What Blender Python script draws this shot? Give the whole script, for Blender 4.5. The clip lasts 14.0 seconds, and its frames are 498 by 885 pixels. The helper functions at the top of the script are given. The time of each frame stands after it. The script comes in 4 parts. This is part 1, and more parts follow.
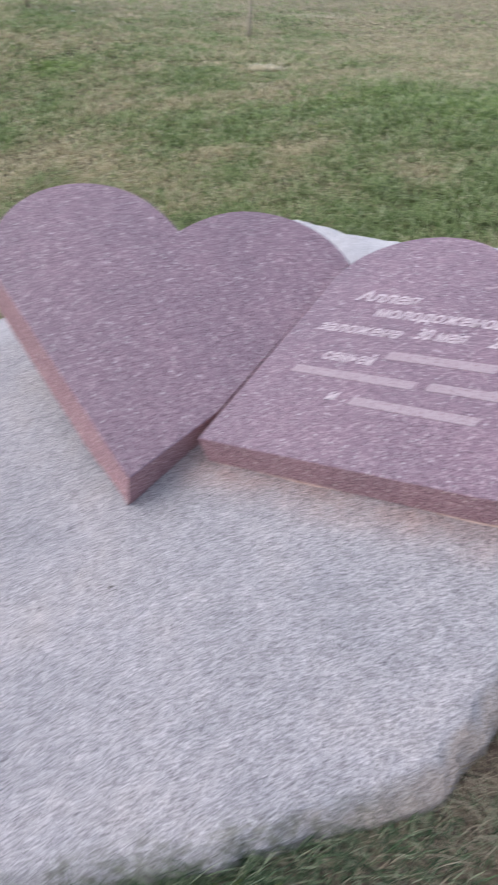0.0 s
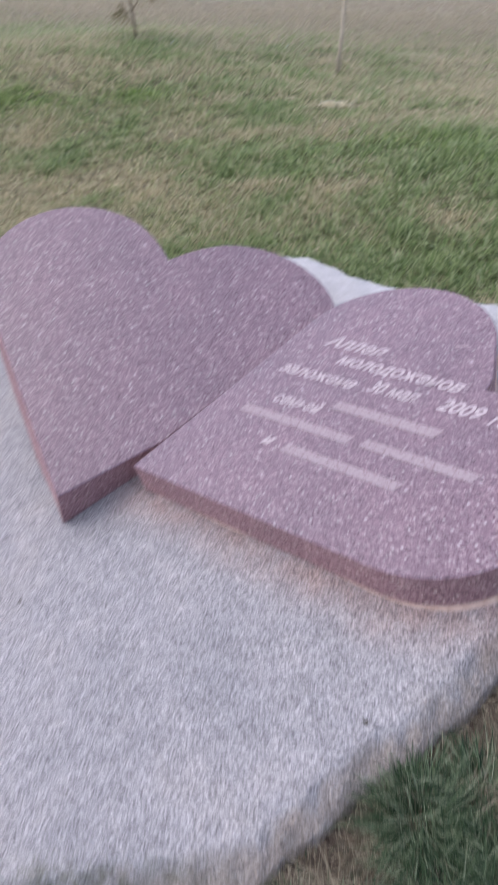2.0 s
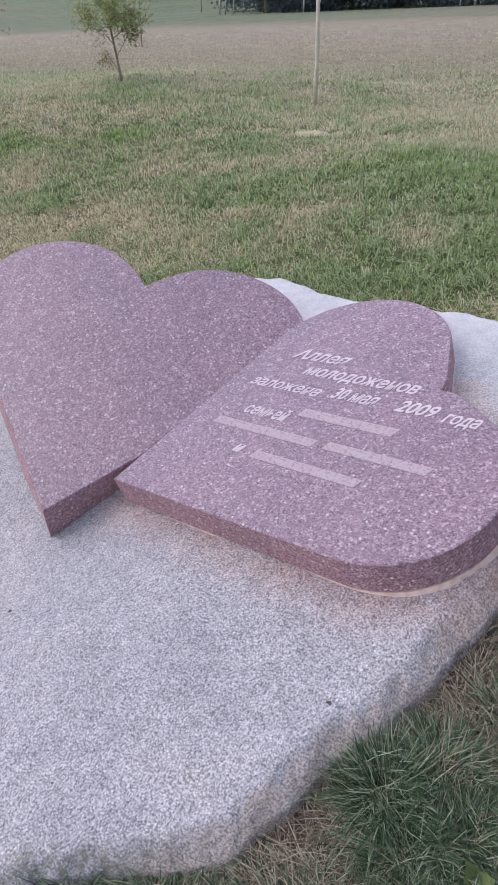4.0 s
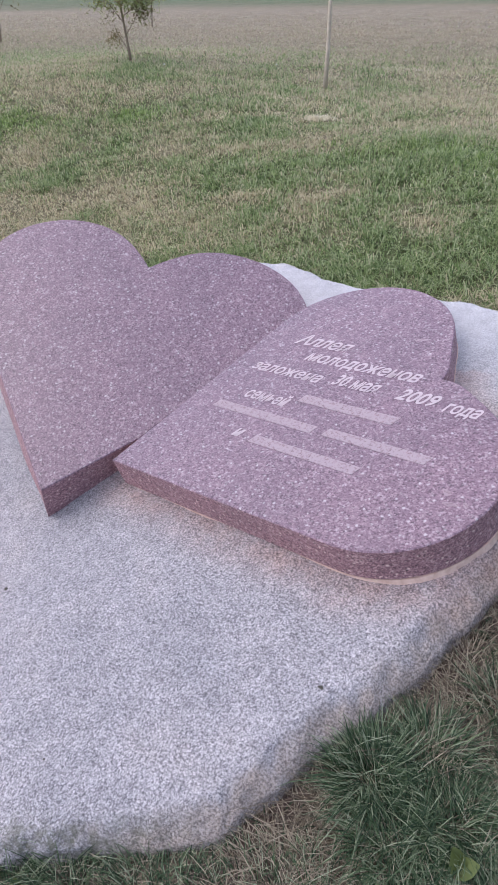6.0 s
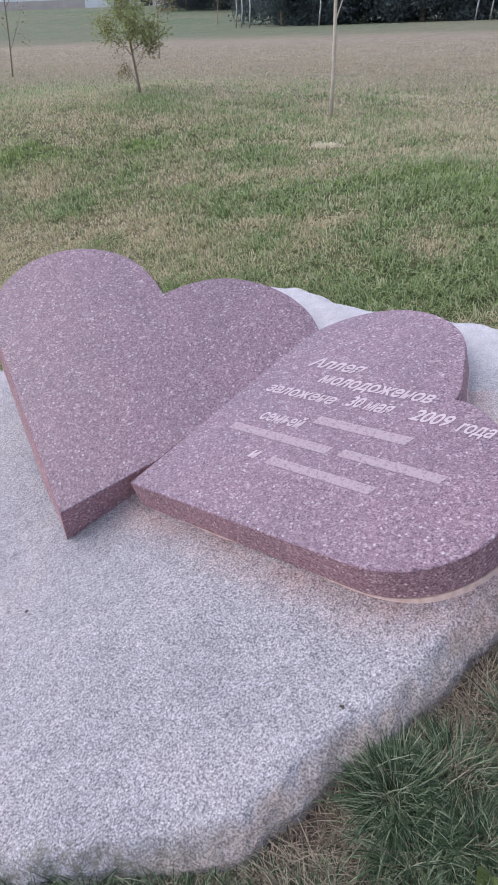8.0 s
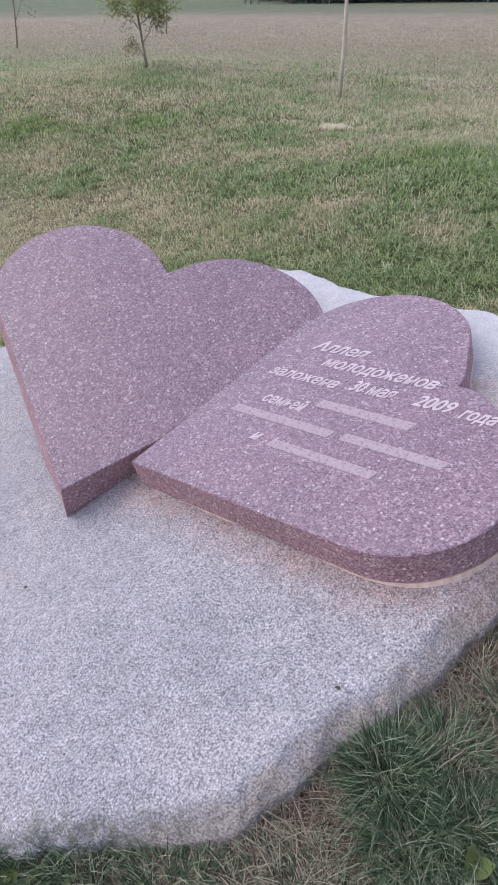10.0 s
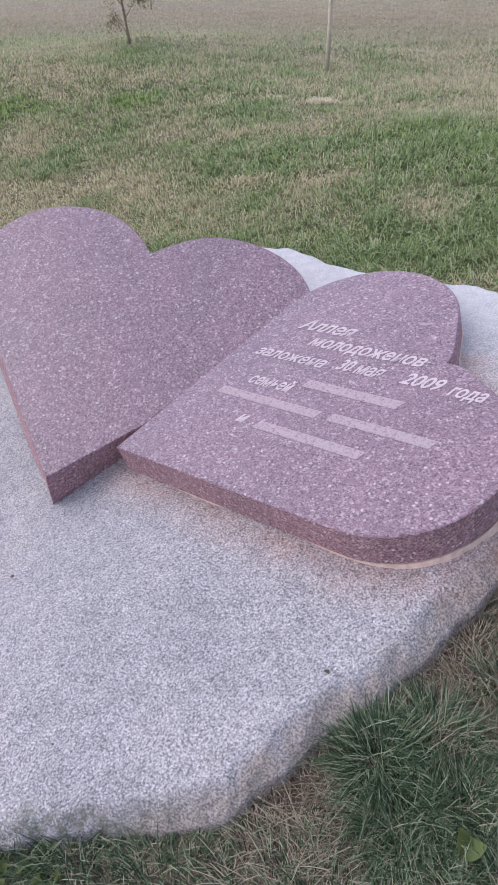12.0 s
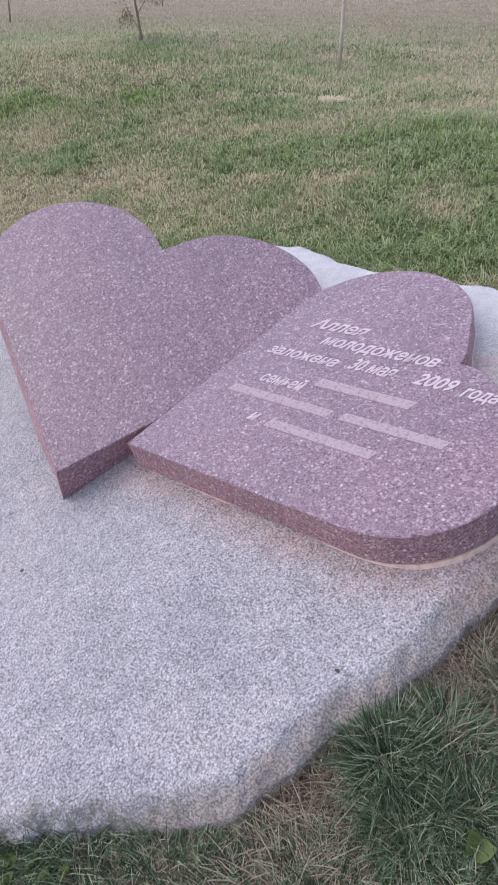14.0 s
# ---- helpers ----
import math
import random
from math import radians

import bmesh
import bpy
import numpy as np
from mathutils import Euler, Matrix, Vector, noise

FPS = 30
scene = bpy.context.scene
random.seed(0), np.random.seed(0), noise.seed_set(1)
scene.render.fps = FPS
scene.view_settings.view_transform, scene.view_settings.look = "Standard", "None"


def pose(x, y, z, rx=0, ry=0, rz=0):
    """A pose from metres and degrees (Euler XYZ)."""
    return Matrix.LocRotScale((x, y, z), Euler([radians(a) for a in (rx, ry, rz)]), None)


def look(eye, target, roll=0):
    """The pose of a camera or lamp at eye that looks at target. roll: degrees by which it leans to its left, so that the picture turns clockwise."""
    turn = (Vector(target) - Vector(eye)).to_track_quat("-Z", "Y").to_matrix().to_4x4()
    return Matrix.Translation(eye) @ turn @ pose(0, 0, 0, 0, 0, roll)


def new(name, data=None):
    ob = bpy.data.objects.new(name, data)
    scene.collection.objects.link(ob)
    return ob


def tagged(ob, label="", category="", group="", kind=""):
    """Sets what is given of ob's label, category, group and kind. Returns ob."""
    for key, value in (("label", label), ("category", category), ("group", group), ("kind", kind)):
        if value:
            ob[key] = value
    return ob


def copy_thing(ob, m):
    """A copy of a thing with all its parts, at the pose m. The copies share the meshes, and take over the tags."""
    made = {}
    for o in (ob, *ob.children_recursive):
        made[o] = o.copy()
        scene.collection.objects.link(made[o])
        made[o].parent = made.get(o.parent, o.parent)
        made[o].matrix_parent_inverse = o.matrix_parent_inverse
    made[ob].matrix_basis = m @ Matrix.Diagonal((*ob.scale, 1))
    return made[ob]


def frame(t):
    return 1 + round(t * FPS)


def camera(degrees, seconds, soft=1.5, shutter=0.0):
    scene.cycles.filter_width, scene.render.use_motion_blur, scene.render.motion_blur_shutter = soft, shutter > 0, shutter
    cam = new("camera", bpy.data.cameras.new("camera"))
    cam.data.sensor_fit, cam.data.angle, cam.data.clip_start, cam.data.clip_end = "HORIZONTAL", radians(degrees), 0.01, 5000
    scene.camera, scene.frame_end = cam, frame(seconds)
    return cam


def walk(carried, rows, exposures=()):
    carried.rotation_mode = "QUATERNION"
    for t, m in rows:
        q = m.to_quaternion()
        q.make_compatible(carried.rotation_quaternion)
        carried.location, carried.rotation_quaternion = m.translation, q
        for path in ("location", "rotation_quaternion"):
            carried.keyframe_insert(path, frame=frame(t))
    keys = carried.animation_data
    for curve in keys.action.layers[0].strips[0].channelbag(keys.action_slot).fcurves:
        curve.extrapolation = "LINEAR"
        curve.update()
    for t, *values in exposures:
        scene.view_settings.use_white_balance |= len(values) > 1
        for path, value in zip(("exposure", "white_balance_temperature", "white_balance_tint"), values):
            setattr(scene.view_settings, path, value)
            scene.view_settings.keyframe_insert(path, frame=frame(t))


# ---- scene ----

cam = camera(40.8, 14.0, soft=1.0, shutter=0.65)
PATH = [
    (0, (0.5506, 0.3581, 0.6502), (0.2168, 1.9062, -0.5713), -0.19),
    (0.2, (0.6086, 0.4090, 0.6529), (0.3104, 1.9624, -0.5711), -0.56),
    (0.4, (0.6488, 0.4582, 0.6868), (0.3036, 2.0643, -0.4541), 1.44),
    (0.5, (0.7137, 0.5407, 0.6791), (0.2923, 2.1051, -0.4936), -1.46),
    (0.6, (0.7780, 0.5831, 0.6904), (0.1834, 2.1490, -0.4025), -6.35),
    (0.8, (0.6921, 0.6036, 0.6602), (0.2061, 2.2444, -0.3748), -0.24),
    (1, (0.7230, 0.6258, 0.6473), (0.2960, 2.2375, -0.4573), -0.57),
    (1.2, (0.7208, 0.6203, 0.6490), (0.2113, 2.2029, -0.4626), -1.00),
    (1.5, (0.7749, 0.5975, 0.6655), (0.2215, 2.1275, -0.4976), -0.97),
    (1.8, (0.8685, 0.5643, 0.6568), (0.2983, 2.1024, -0.4873), 0.63),
    (2, (0.9199, 0.5191, 0.6643), (0.2971, 2.0206, -0.5010), 0.68),
    (2.2, (0.9565, 0.5058, 0.6467), (0.2967, 1.9084, -0.6172), -0.68),
    (2.5, (1.0099, 0.4999, 0.6485), (0.3963, 1.9922, -0.5333), -3.54),
    (2.8, (1.0307, 0.4728, 0.6922), (0.4953, 2.0207, -0.4557), -4.67),
    (3, (1.0425, 0.4748, 0.6681), (0.4777, 2.0130, -0.4786), -4.32),
    (3.2, (1.0407, 0.4594, 0.6781), (0.4033, 2.0081, -0.4151), -3.42),
    (5.3, (1.0657, 0.4614, 0.6702), (0.3874, 1.9850, -0.4337), -2.26),
    (5.5, (1.0612, 0.4588, 0.6702), (0.4048, 1.9907, -0.4354), -1.29),
    (6, (1.0529, 0.4608, 0.6684), (0.3904, 1.9729, -0.4605), -1.15),
    (6.5, (1.0427, 0.4500, 0.6707), (0.3877, 1.9731, -0.4479), -0.25),
    (7, (1.0467, 0.4498, 0.6674), (0.3993, 1.9647, -0.4665), -0.57),
    (7.5, (1.0449, 0.4411, 0.6787), (0.3808, 1.9813, -0.4108), -1.53),
    (8, (1.0436, 0.4341, 0.6815), (0.3448, 1.9704, -0.3916), -2.23),
    (8.2, (1.0424, 0.4375, 0.6802), (0.3655, 1.9695, -0.4129), -2.14),
    (10.3, (1.0368, 0.4290, 0.6780), (0.3508, 1.9391, -0.4396), -0.77),
    (10.5, (1.0502, 0.4435, 0.6741), (0.3596, 1.9504, -0.4449), -1.57),
    (11, (1.0561, 0.4693, 0.6643), (0.3797, 1.9585, -0.4866), -1.80),
    (11.5, (1.0509, 0.4658, 0.6647), (0.3772, 1.9587, -0.4831), -1.81),
    (12, (1.0510, 0.4611, 0.6628), (0.3859, 1.9489, -0.4965), -1.89),
    (12.5, (1.0504, 0.4636, 0.6662), (0.3797, 1.9589, -0.4802), -2.13),
    (13, (1.0422, 0.4566, 0.6689), (0.3680, 1.9543, -0.4723), -1.82),
    (13.5, (1.0442, 0.4556, 0.6662), (0.3617, 1.9529, -0.4706), -1.83),
    (14, (1.0345, 0.4546, 0.6627), (0.3598, 1.9346, -0.5010), -1.29),
]
walk(cam, [(t, look(eye, target, roll)) for t, eye, target, roll in PATH], exposures=[(0.0, 0.42, 6400.0, 9.0), (1.0, 0.40, 6200.0, 9.0), (1.5, 0.36, 6200.0, 11.5), (2.0, 0.37, 6300.0, 12.0), (2.5, 0.47, 6300.0, 12.0), (3.0, 0.41, 6250.0, 13.0), (3.2, 0.42, 6200.0, 14.0), (14.0, 0.42, 6200.0, 14.5)])

# ---- sky and sun: an even, clouded evening ----
world = bpy.data.worlds.new("evening_sky")
scene.world = world
world.use_nodes = True
wn = world.node_tree
wn.nodes.clear()
sky = wn.nodes.new("ShaderNodeTexSky")
sky.sky_type = "NISHITA"
sky.sun_disc = False
sky.sun_elevation = radians(58)
sky.sun_rotation = radians(-105)
sky.air_density, sky.dust_density, sky.ozone_density = 1.0, 3.0, 2.0
bg = wn.nodes.new("ShaderNodeBackground")
bg.inputs["Strength"].default_value = 0.15
wout = wn.nodes.new("ShaderNodeOutputWorld")
wn.links.new(sky.outputs[0], bg.inputs[0])
wn.links.new(bg.outputs[0], wout.inputs[0])

sun_data = bpy.data.lights.new("sun", "SUN")
sun_data.energy, sun_data.angle, sun_data.color = 1.5, radians(140), (1.0, 0.95, 0.92)
sun = new("sun", sun_data)
sun.matrix_world = look((-5.8, -1.8, 10.0), (0, 0, 0))


# ---- materials ----
def material(name, rough=0.6, spec=0.5):
    m = bpy.data.materials.new(name)
    m.use_nodes = True
    b = m.node_tree.nodes["Principled BSDF"]
    b.inputs["Roughness"].default_value = rough
    b.inputs["Specular IOR Level"].default_value = spec
    return m, m.node_tree, b


def coords(nt):
    return nt.nodes.new("ShaderNodeTexCoord").outputs["Object"]


def noise_tex(nt, scale, detail=4.0, rough=0.6, vec=None):
    n = nt.nodes.new("ShaderNodeTexNoise")
    n.inputs["Scale"].default_value, n.inputs["Detail"].default_value, n.inputs["Roughness"].default_value = scale, detail, rough
    nt.links.new(vec or coords(nt), n.inputs["Vector"])
    return n.outputs["Fac"]


def cells(nt, scale, feature="F1", vec=None):
    n = nt.nodes.new("ShaderNodeTexVoronoi")
    n.feature = feature
    n.inputs["Scale"].default_value = scale
    nt.links.new(vec or coords(nt), n.inputs["Vector"])
    return n


def ramp(nt, fac, stops):
    r = nt.nodes.new("ShaderNodeValToRGB")
    els = r.color_ramp.elements
    while len(els) < len(stops):
        els.new(0.5)
    for e, (p, c) in zip(els, stops):
        e.position, e.color = p, (c if len(c) == 4 else (*c, 1))
    nt.links.new(fac, r.inputs[0])
    return r.outputs[0]


def grey(v):
    return (v, v, v)


def mix(nt, fac, a, b, mode="MIX"):
    n = nt.nodes.new("ShaderNodeMix")
    n.data_type, n.blend_type = "RGBA", mode
    for sock, v in ((n.inputs[0], fac), (n.inputs[6], a), (n.inputs[7], b)):
        if hasattr(v, "links"):
            nt.links.new(v, sock)
        elif isinstance(v, (int, float)):
            sock.default_value = v
        else:
            sock.default_value = (*v, 1)
    return n.outputs[2]


def times(nt, a, b, op="MULTIPLY"):
    n = nt.nodes.new("ShaderNodeMath")
    n.operation = op
    for sock, v in zip(n.inputs, (a, b)):
        if hasattr(v, "links"):
            nt.links.new(v, sock)
        else:
            sock.default_value = v
    return n.outputs[0]


def bump(nt, bsdf, height, strength, distance, before=None):
    n = nt.nodes.new("ShaderNodeBump")
    n.inputs["Strength"].default_value, n.inputs["Distance"].default_value = strength, distance
    nt.links.new(height, n.inputs["Height"])
    if before is not None:
        nt.links.new(before, n.inputs["Normal"])
    nt.links.new(n.outputs[0], bsdf.inputs["Normal"])
    return n.outputs[0]


def granite_red(name, rough, tone, relief=0.06, spec=0.5):
    """Red-violet granite: fine crystals, scattered pale feldspar flecks and dark grains."""
    m, nt, b = material(name, rough, spec)
    v = coords(nt)
    warp = nt.nodes.new("ShaderNodeVectorMath")
    warp.operation = "MULTIPLY_ADD"
    wn_ = nt.nodes.new("ShaderNodeTexNoise")
    wn_.inputs["Scale"].default_value = 140
    nt.links.new(v, wn_.inputs["Vector"])
    nt.links.new(wn_.outputs["Color"], warp.inputs[0])
    warp.inputs[1].default_value = (0.006, 0.006, 0.006)
    nt.links.new(v, warp.inputs[2])
    w = warp.outputs[0]
    c1 = cells(nt, 330, vec=v)
    base = ramp(nt, c1.outputs["Color"], [(0.0, (0.085, 0.042, 0.060)), (0.35, (0.17, 0.092, 0.124)), (0.7, (0.25, 0.143, 0.182)), (1.0, (0.37, 0.235, 0.272))])
    mid = cells(nt, 210, vec=w)
    base = mix(nt, times(nt, ramp(nt, mid.outputs["Color"], [(0.70, grey(0)), (0.86, grey(1))]), 0.5), base, (0.47, 0.335, 0.37))
    big = cells(nt, 128, vec=w)
    fleck = times(nt, ramp(nt, big.outputs["Color"], [(0.76, grey(0)), (0.86, grey(1))]), ramp(nt, big.outputs["Distance"], [(0.25, grey(1)), (0.55, grey(0))]))
    base = mix(nt, times(nt, fleck, 0.7), base, (0.60, 0.49, 0.505))
    c3 = cells(nt, 235, vec=w)
    dark = ramp(nt, c3.outputs["Color"], [(0.15, grey(1)), (0.22, grey(0))])
    base = mix(nt, times(nt, dark, 0.6), base, (0.045, 0.024, 0.036))
    cloud = noise_tex(nt, 4.0, 4, 0.6, v)
    base = mix(nt, 0.6, base, ramp(nt, cloud, [(0.3, (0.80, 0.80, 0.84)), (0.7, (1.18, 1.12, 1.12))]), "MULTIPLY")
    base = mix(nt, 1.0, base, tone, "MULTIPLY")
    nt.links.new(base, b.inputs["Base Color"])
    nt.links.new(ramp(nt, noise_tex(nt, 40, 3, 0.6, v), [(0.3, grey(rough * 0.85)), (0.7, grey(min(1, rough * 1.2)))]), b.inputs["Roughness"])
    bump(nt, b, c1.outputs["Distance"], relief, 0.001)
    return m


def granite_grey():
    """Pale split granite: light crystals parted by dark seams, browner weathered rim, painted warm bounce and faint
    rusty tint beside the plaques.
    """
    m, nt, b = material("grey_granite", 0.85, 0.3)
    v = coords(nt)
    wob = nt.nodes.new("ShaderNodeTexNoise")
    wob.inputs["Scale"].default_value, wob.inputs["Detail"].default_value = 95, 3
    nt.links.new(v, wob.inputs["Vector"])
    push = nt.nodes.new("ShaderNodeVectorMath")
    push.operation = "MULTIPLY_ADD"
    nt.links.new(wob.outputs["Color"], push.inputs[0])
    push.inputs[1].default_value = (0.012, 0.012, 0.012)
    nt.links.new(v, push.inputs[2])
    w = push.outputs[0]
    c1 = cells(nt, 270, vec=w)
    base = ramp(nt, c1.outputs["Color"], [(0.0, (0.09, 0.088, 0.098)), (0.2, (0.22, 0.212, 0.225)), (0.5, (0.42, 0.405, 0.425)), (0.8, (0.60, 0.58, 0.60)), (1.0, (0.78, 0.76, 0.78))])
    n1 = noise_tex(nt, 230, 3, 0.65, v)
    base = mix(nt, 0.5, base, ramp(nt, n1, [(0.37, (0.06, 0.057, 0.065)), (0.49, (0.36, 0.345, 0.362)), (0.61, (0.76, 0.74, 0.76))]))
    seam = cells(nt, 185, "DISTANCE_TO_EDGE", w)
    base = mix(nt, times(nt, ramp(nt, seam.outputs["Distance"], [(0.02, grey(1)), (0.11, grey(0))]), 0.36), base, (0.13, 0.125, 0.14))
    c2 = cells(nt, 70, vec=v)
    dark = ramp(nt, c2.outputs["Color"], [(0.05, grey(1)), (0.08, grey(0))])
    base = mix(nt, times(nt, dark, 0.25), base, (0.14, 0.14, 0.15))
    blot = noise_tex(nt, 3.2, 5, 0.6, v)
    base = mix(nt, 0.9, base, ramp(nt, blot, [(0.3, (0.80, 0.805, 0.83)), (0.5, (0.98, 0.97, 0.98)), (0.72, (1.09, 1.04, 0.99))]), "MULTIPLY")
    # Sky sheen on the smoother back strip, painted in as a paler bluish tone.
    cr = nt.nodes.new("ShaderNodeAttribute")
    cr.attribute_name = "crust_sheen"
    base = mix(nt, times(nt, cr.outputs["Fac"], 0.55), base, (0.64, 0.645, 0.675))
    patch = noise_tex(nt, 26, 4, 0.6, v)
    base = mix(nt, 0.5, base, ramp(nt, patch, [(0.35, grey(0.84)), (0.65, grey(1.14))]), "MULTIPLY")
    at = nt.nodes.new("ShaderNodeAttribute")
    at.attribute_name = "rim"
    stain = times(nt, at.outputs["Fac"], ramp(nt, noise_tex(nt, 14, 6, 0.7, v), [(0.30, grey(0.5)), (0.50, grey(1))]))
    base = mix(nt, times(nt, stain, 0.92), base, mix(nt, ramp(nt, n1, [(0.38, grey(0)), (0.6, grey(1))]), (0.20, 0.165, 0.145), (0.50, 0.425, 0.385)))
    ag = nt.nodes.new("ShaderNodeAttribute")
    ag.attribute_name = "algae"
    green = times(nt, ag.outputs["Fac"], ramp(nt, noise_tex(nt, 34, 6, 0.75, v), [(0.44, grey(0)), (0.60, grey(1))]))
    base = mix(nt, times(nt, green, 0.8), base, (0.12, 0.125, 0.085))
    # Reddish bounce light off the heart's edge put into the colour, with rusty bleeding.
    ru = nt.nodes.new("ShaderNodeAttribute")
    ru.attribute_name = "rust_bounce"
    rust_bounce = times(nt, ru.outputs["Fac"], ramp(nt, noise_tex(nt, 16, 5, 0.7, v), [(0.35, grey(0.4)), (0.62, grey(1))]))
    base = mix(nt, rust_bounce, base, (0.98, 0.77, 0.70), "MULTIPLY")
    nt.links.new(base, b.inputs["Base Color"])
    nb = bump(nt, b, n1, 0.9, 0.005)
    bump(nt, b, noise_tex(nt, 30, 6, 0.65, v), 0.4, 0.015, nb)
    return m


def simple(name, colours, scale, rough=0.8, relief=0.3, dist=0.004, spec=0.3):
    m, nt, b = material(name, rough, spec)
    v = coords(nt)
    n = noise_tex(nt, scale, 5, 0.65, v)
    k = len(colours) - 1
    nt.links.new(ramp(nt, n, [(0.3 + 0.4 * i / k, c) for i, c in enumerate(colours)]), b.inputs["Base Color"])
    bump(nt, b, noise_tex(nt, scale * 3, 4, 0.6, v), relief, dist)
    return m


def frosted(name, cover, pale):
    """Sandblasted lettering: pale frost broken by the grain of the stone under it."""
    m, nt, b = material(name, 0.8, 0.3)
    v = coords(nt)
    stone = ramp(nt, cells(nt, 330, vec=v).outputs["Color"], [(0.0, (0.12, 0.075, 0.095)), (0.6, (0.26, 0.175, 0.205)), (1.0, (0.42, 0.30, 0.335))])
    worn = ramp(nt, noise_tex(nt, 120, 4, 0.75, v), [(0.58 - 0.35 * cover, grey(0)), (0.72 - 0.35 * cover, grey(1))])
    nt.links.new(mix(nt, worn, stone, pale), b.inputs["Base Color"])
    return m


def blades(name, colours, through_light=0.35):
    """Leaf or blade: each island takes its own colour."""
    m, nt, b = material(name, 0.55, 0.3)
    g = nt.nodes.new("ShaderNodeNewGeometry")
    k = len(colours) - 1
    c = ramp(nt, g.outputs["Random Per Island"], [(i / k, col) for i, col in enumerate(colours)])
    nt.links.new(c, b.inputs["Base Color"])
    t = nt.nodes.new("ShaderNodeBsdfTranslucent")
    nt.links.new(c, t.inputs["Color"])
    s = nt.nodes.new("ShaderNodeMixShader")
    s.inputs[0].default_value = through_light
    nt.links.new(b.outputs[0], s.inputs[1])
    nt.links.new(t.outputs[0], s.inputs[2])
    nt.links.new(s.outputs[0], nt.nodes["Material Output"].inputs[0])
    return m


def turf():
    """Ground under and between the blades: soil, thatch and green sward."""
    m, nt, b = material("turf", 0.95, 0.1)
    v = coords(nt)
    at = nt.nodes.new("ShaderNodeAttribute")
    at.attribute_name = "green"
    far = nt.nodes.new("ShaderNodeAttribute")
    far.attribute_name = "bare"
    n1, n2, n3 = noise_tex(nt, 0.9, 5, 0.6, v), noise_tex(nt, 9, 5, 0.7, v), noise_tex(nt, 130, 5, 0.8, v)
    dry = ramp(nt, n2, [(0.3, (0.10, 0.09, 0.055)), (0.5, (0.20, 0.178, 0.115)), (0.7, (0.32, 0.29, 0.19))])
    grn = ramp(nt, n2, [(0.3, (0.04, 0.055, 0.022)), (0.5, (0.085, 0.105, 0.045)), (0.7, (0.16, 0.17, 0.085))])
    f = times(nt, at.outputs["Fac"], ramp(nt, n1, [(0.35, grey(0.7)), (0.65, grey(1.0))]))
    md = nt.nodes.new("ShaderNodeAttribute")
    md.attribute_name = "distance"
    grn = mix(nt, md.outputs["Fac"], grn, ramp(nt, n2, [(0.3, (0.055, 0.105, 0.06)), (0.7, (0.10, 0.165, 0.092))]))
    c = mix(nt, f, dry, grn)
    c = mix(nt, 0.75, c, ramp(nt, n3, [(0.38, grey(0.35)), (0.5, grey(1.0)), (0.62, grey(1.9))]), "MULTIPLY")
    thatch = ramp(nt, noise_tex(nt, 2.2, 10, 0.8, v), [(0.32, (0.18, 0.15, 0.11)), (0.46, (0.255, 0.217, 0.165)), (0.56, (0.305, 0.265, 0.205)), (0.70, (0.38, 0.335, 0.26))])
    c = mix(nt, times(nt, md.outputs["Fac"], times(nt, 1.0, f, "SUBTRACT")), c, thatch)
    soil = ramp(nt, n2, [(0.3, (0.06, 0.043, 0.037)), (0.7, (0.18, 0.132, 0.114))])
    soil = mix(nt, 0.7, soil, ramp(nt, n3, [(0.38, grey(0.5)), (0.5, grey(1.0)), (0.62, grey(1.7))]), "MULTIPLY")
    c = mix(nt, far.outputs["Fac"], c, soil)
    nt.links.new(c, b.inputs["Base Color"])
    nb = bump(nt, b, n3, 0.6, 0.012)
    bump(nt, b, n2, 0.5, 0.04, nb)
    return m


RED_TOP = granite_red("red_granite_polished", 0.24, (0.95, 1.06, 1.06), 0.05, 0.75)
RED_SIDE = granite_red("red_granite_sawn", 0.65, (1.62, 1.66, 1.43), 0.25)
RED_ARRIS = granite_red("red_granite_rubbed", 0.75, (1.28, 1.50, 1.45), 0.25)
GREY = granite_grey()
MORTAR = simple("mortar", [(0.56, 0.38, 0.31), (0.76, 0.58, 0.50)], 60, 0.9, 0.4, 0.002)
FROST = frosted("frosted_engraving", 0.95, (0.52, 0.44, 0.47))
BAR = frosted("shallow_engraving", 0.60, (0.385, 0.312, 0.342))
SCUFF = frosted("scuffed_stone", 0.5, (0.31, 0.235, 0.265))
SOIL = simple("dark_soil", [(0.05, 0.045, 0.04), (0.11, 0.10, 0.085)], 120, 0.95, 0.5, 0.002)
TURF = turf()
GRASS_GREEN = blades("grass_green", [(0.09, 0.14, 0.055), (0.24, 0.335, 0.13), (0.40, 0.485, 0.23), (0.60, 0.64, 0.41)], 0.5)
GRASS_LUSH = blades("grass_lush", [(0.09, 0.155, 0.035), (0.25, 0.37, 0.10), (0.38, 0.50, 0.18), (0.56, 0.62, 0.33)], 0.5)
GRASS_DRY = blades("grass_dry", [(0.31, 0.265, 0.175), (0.59, 0.52, 0.35), (0.81, 0.73, 0.53), (0.50, 0.485, 0.295)], 0.5)
GRASS_PALE = blades("grass_pale", [(0.66, 0.60, 0.46), (0.82, 0.76, 0.60), (0.92, 0.87, 0.71)], 0.5)
GRASS_FADED = blades("grass_faded", [(0.37, 0.32, 0.235), (0.47, 0.405, 0.305), (0.56, 0.49, 0.38), (0.44, 0.42, 0.285)], 0.45)
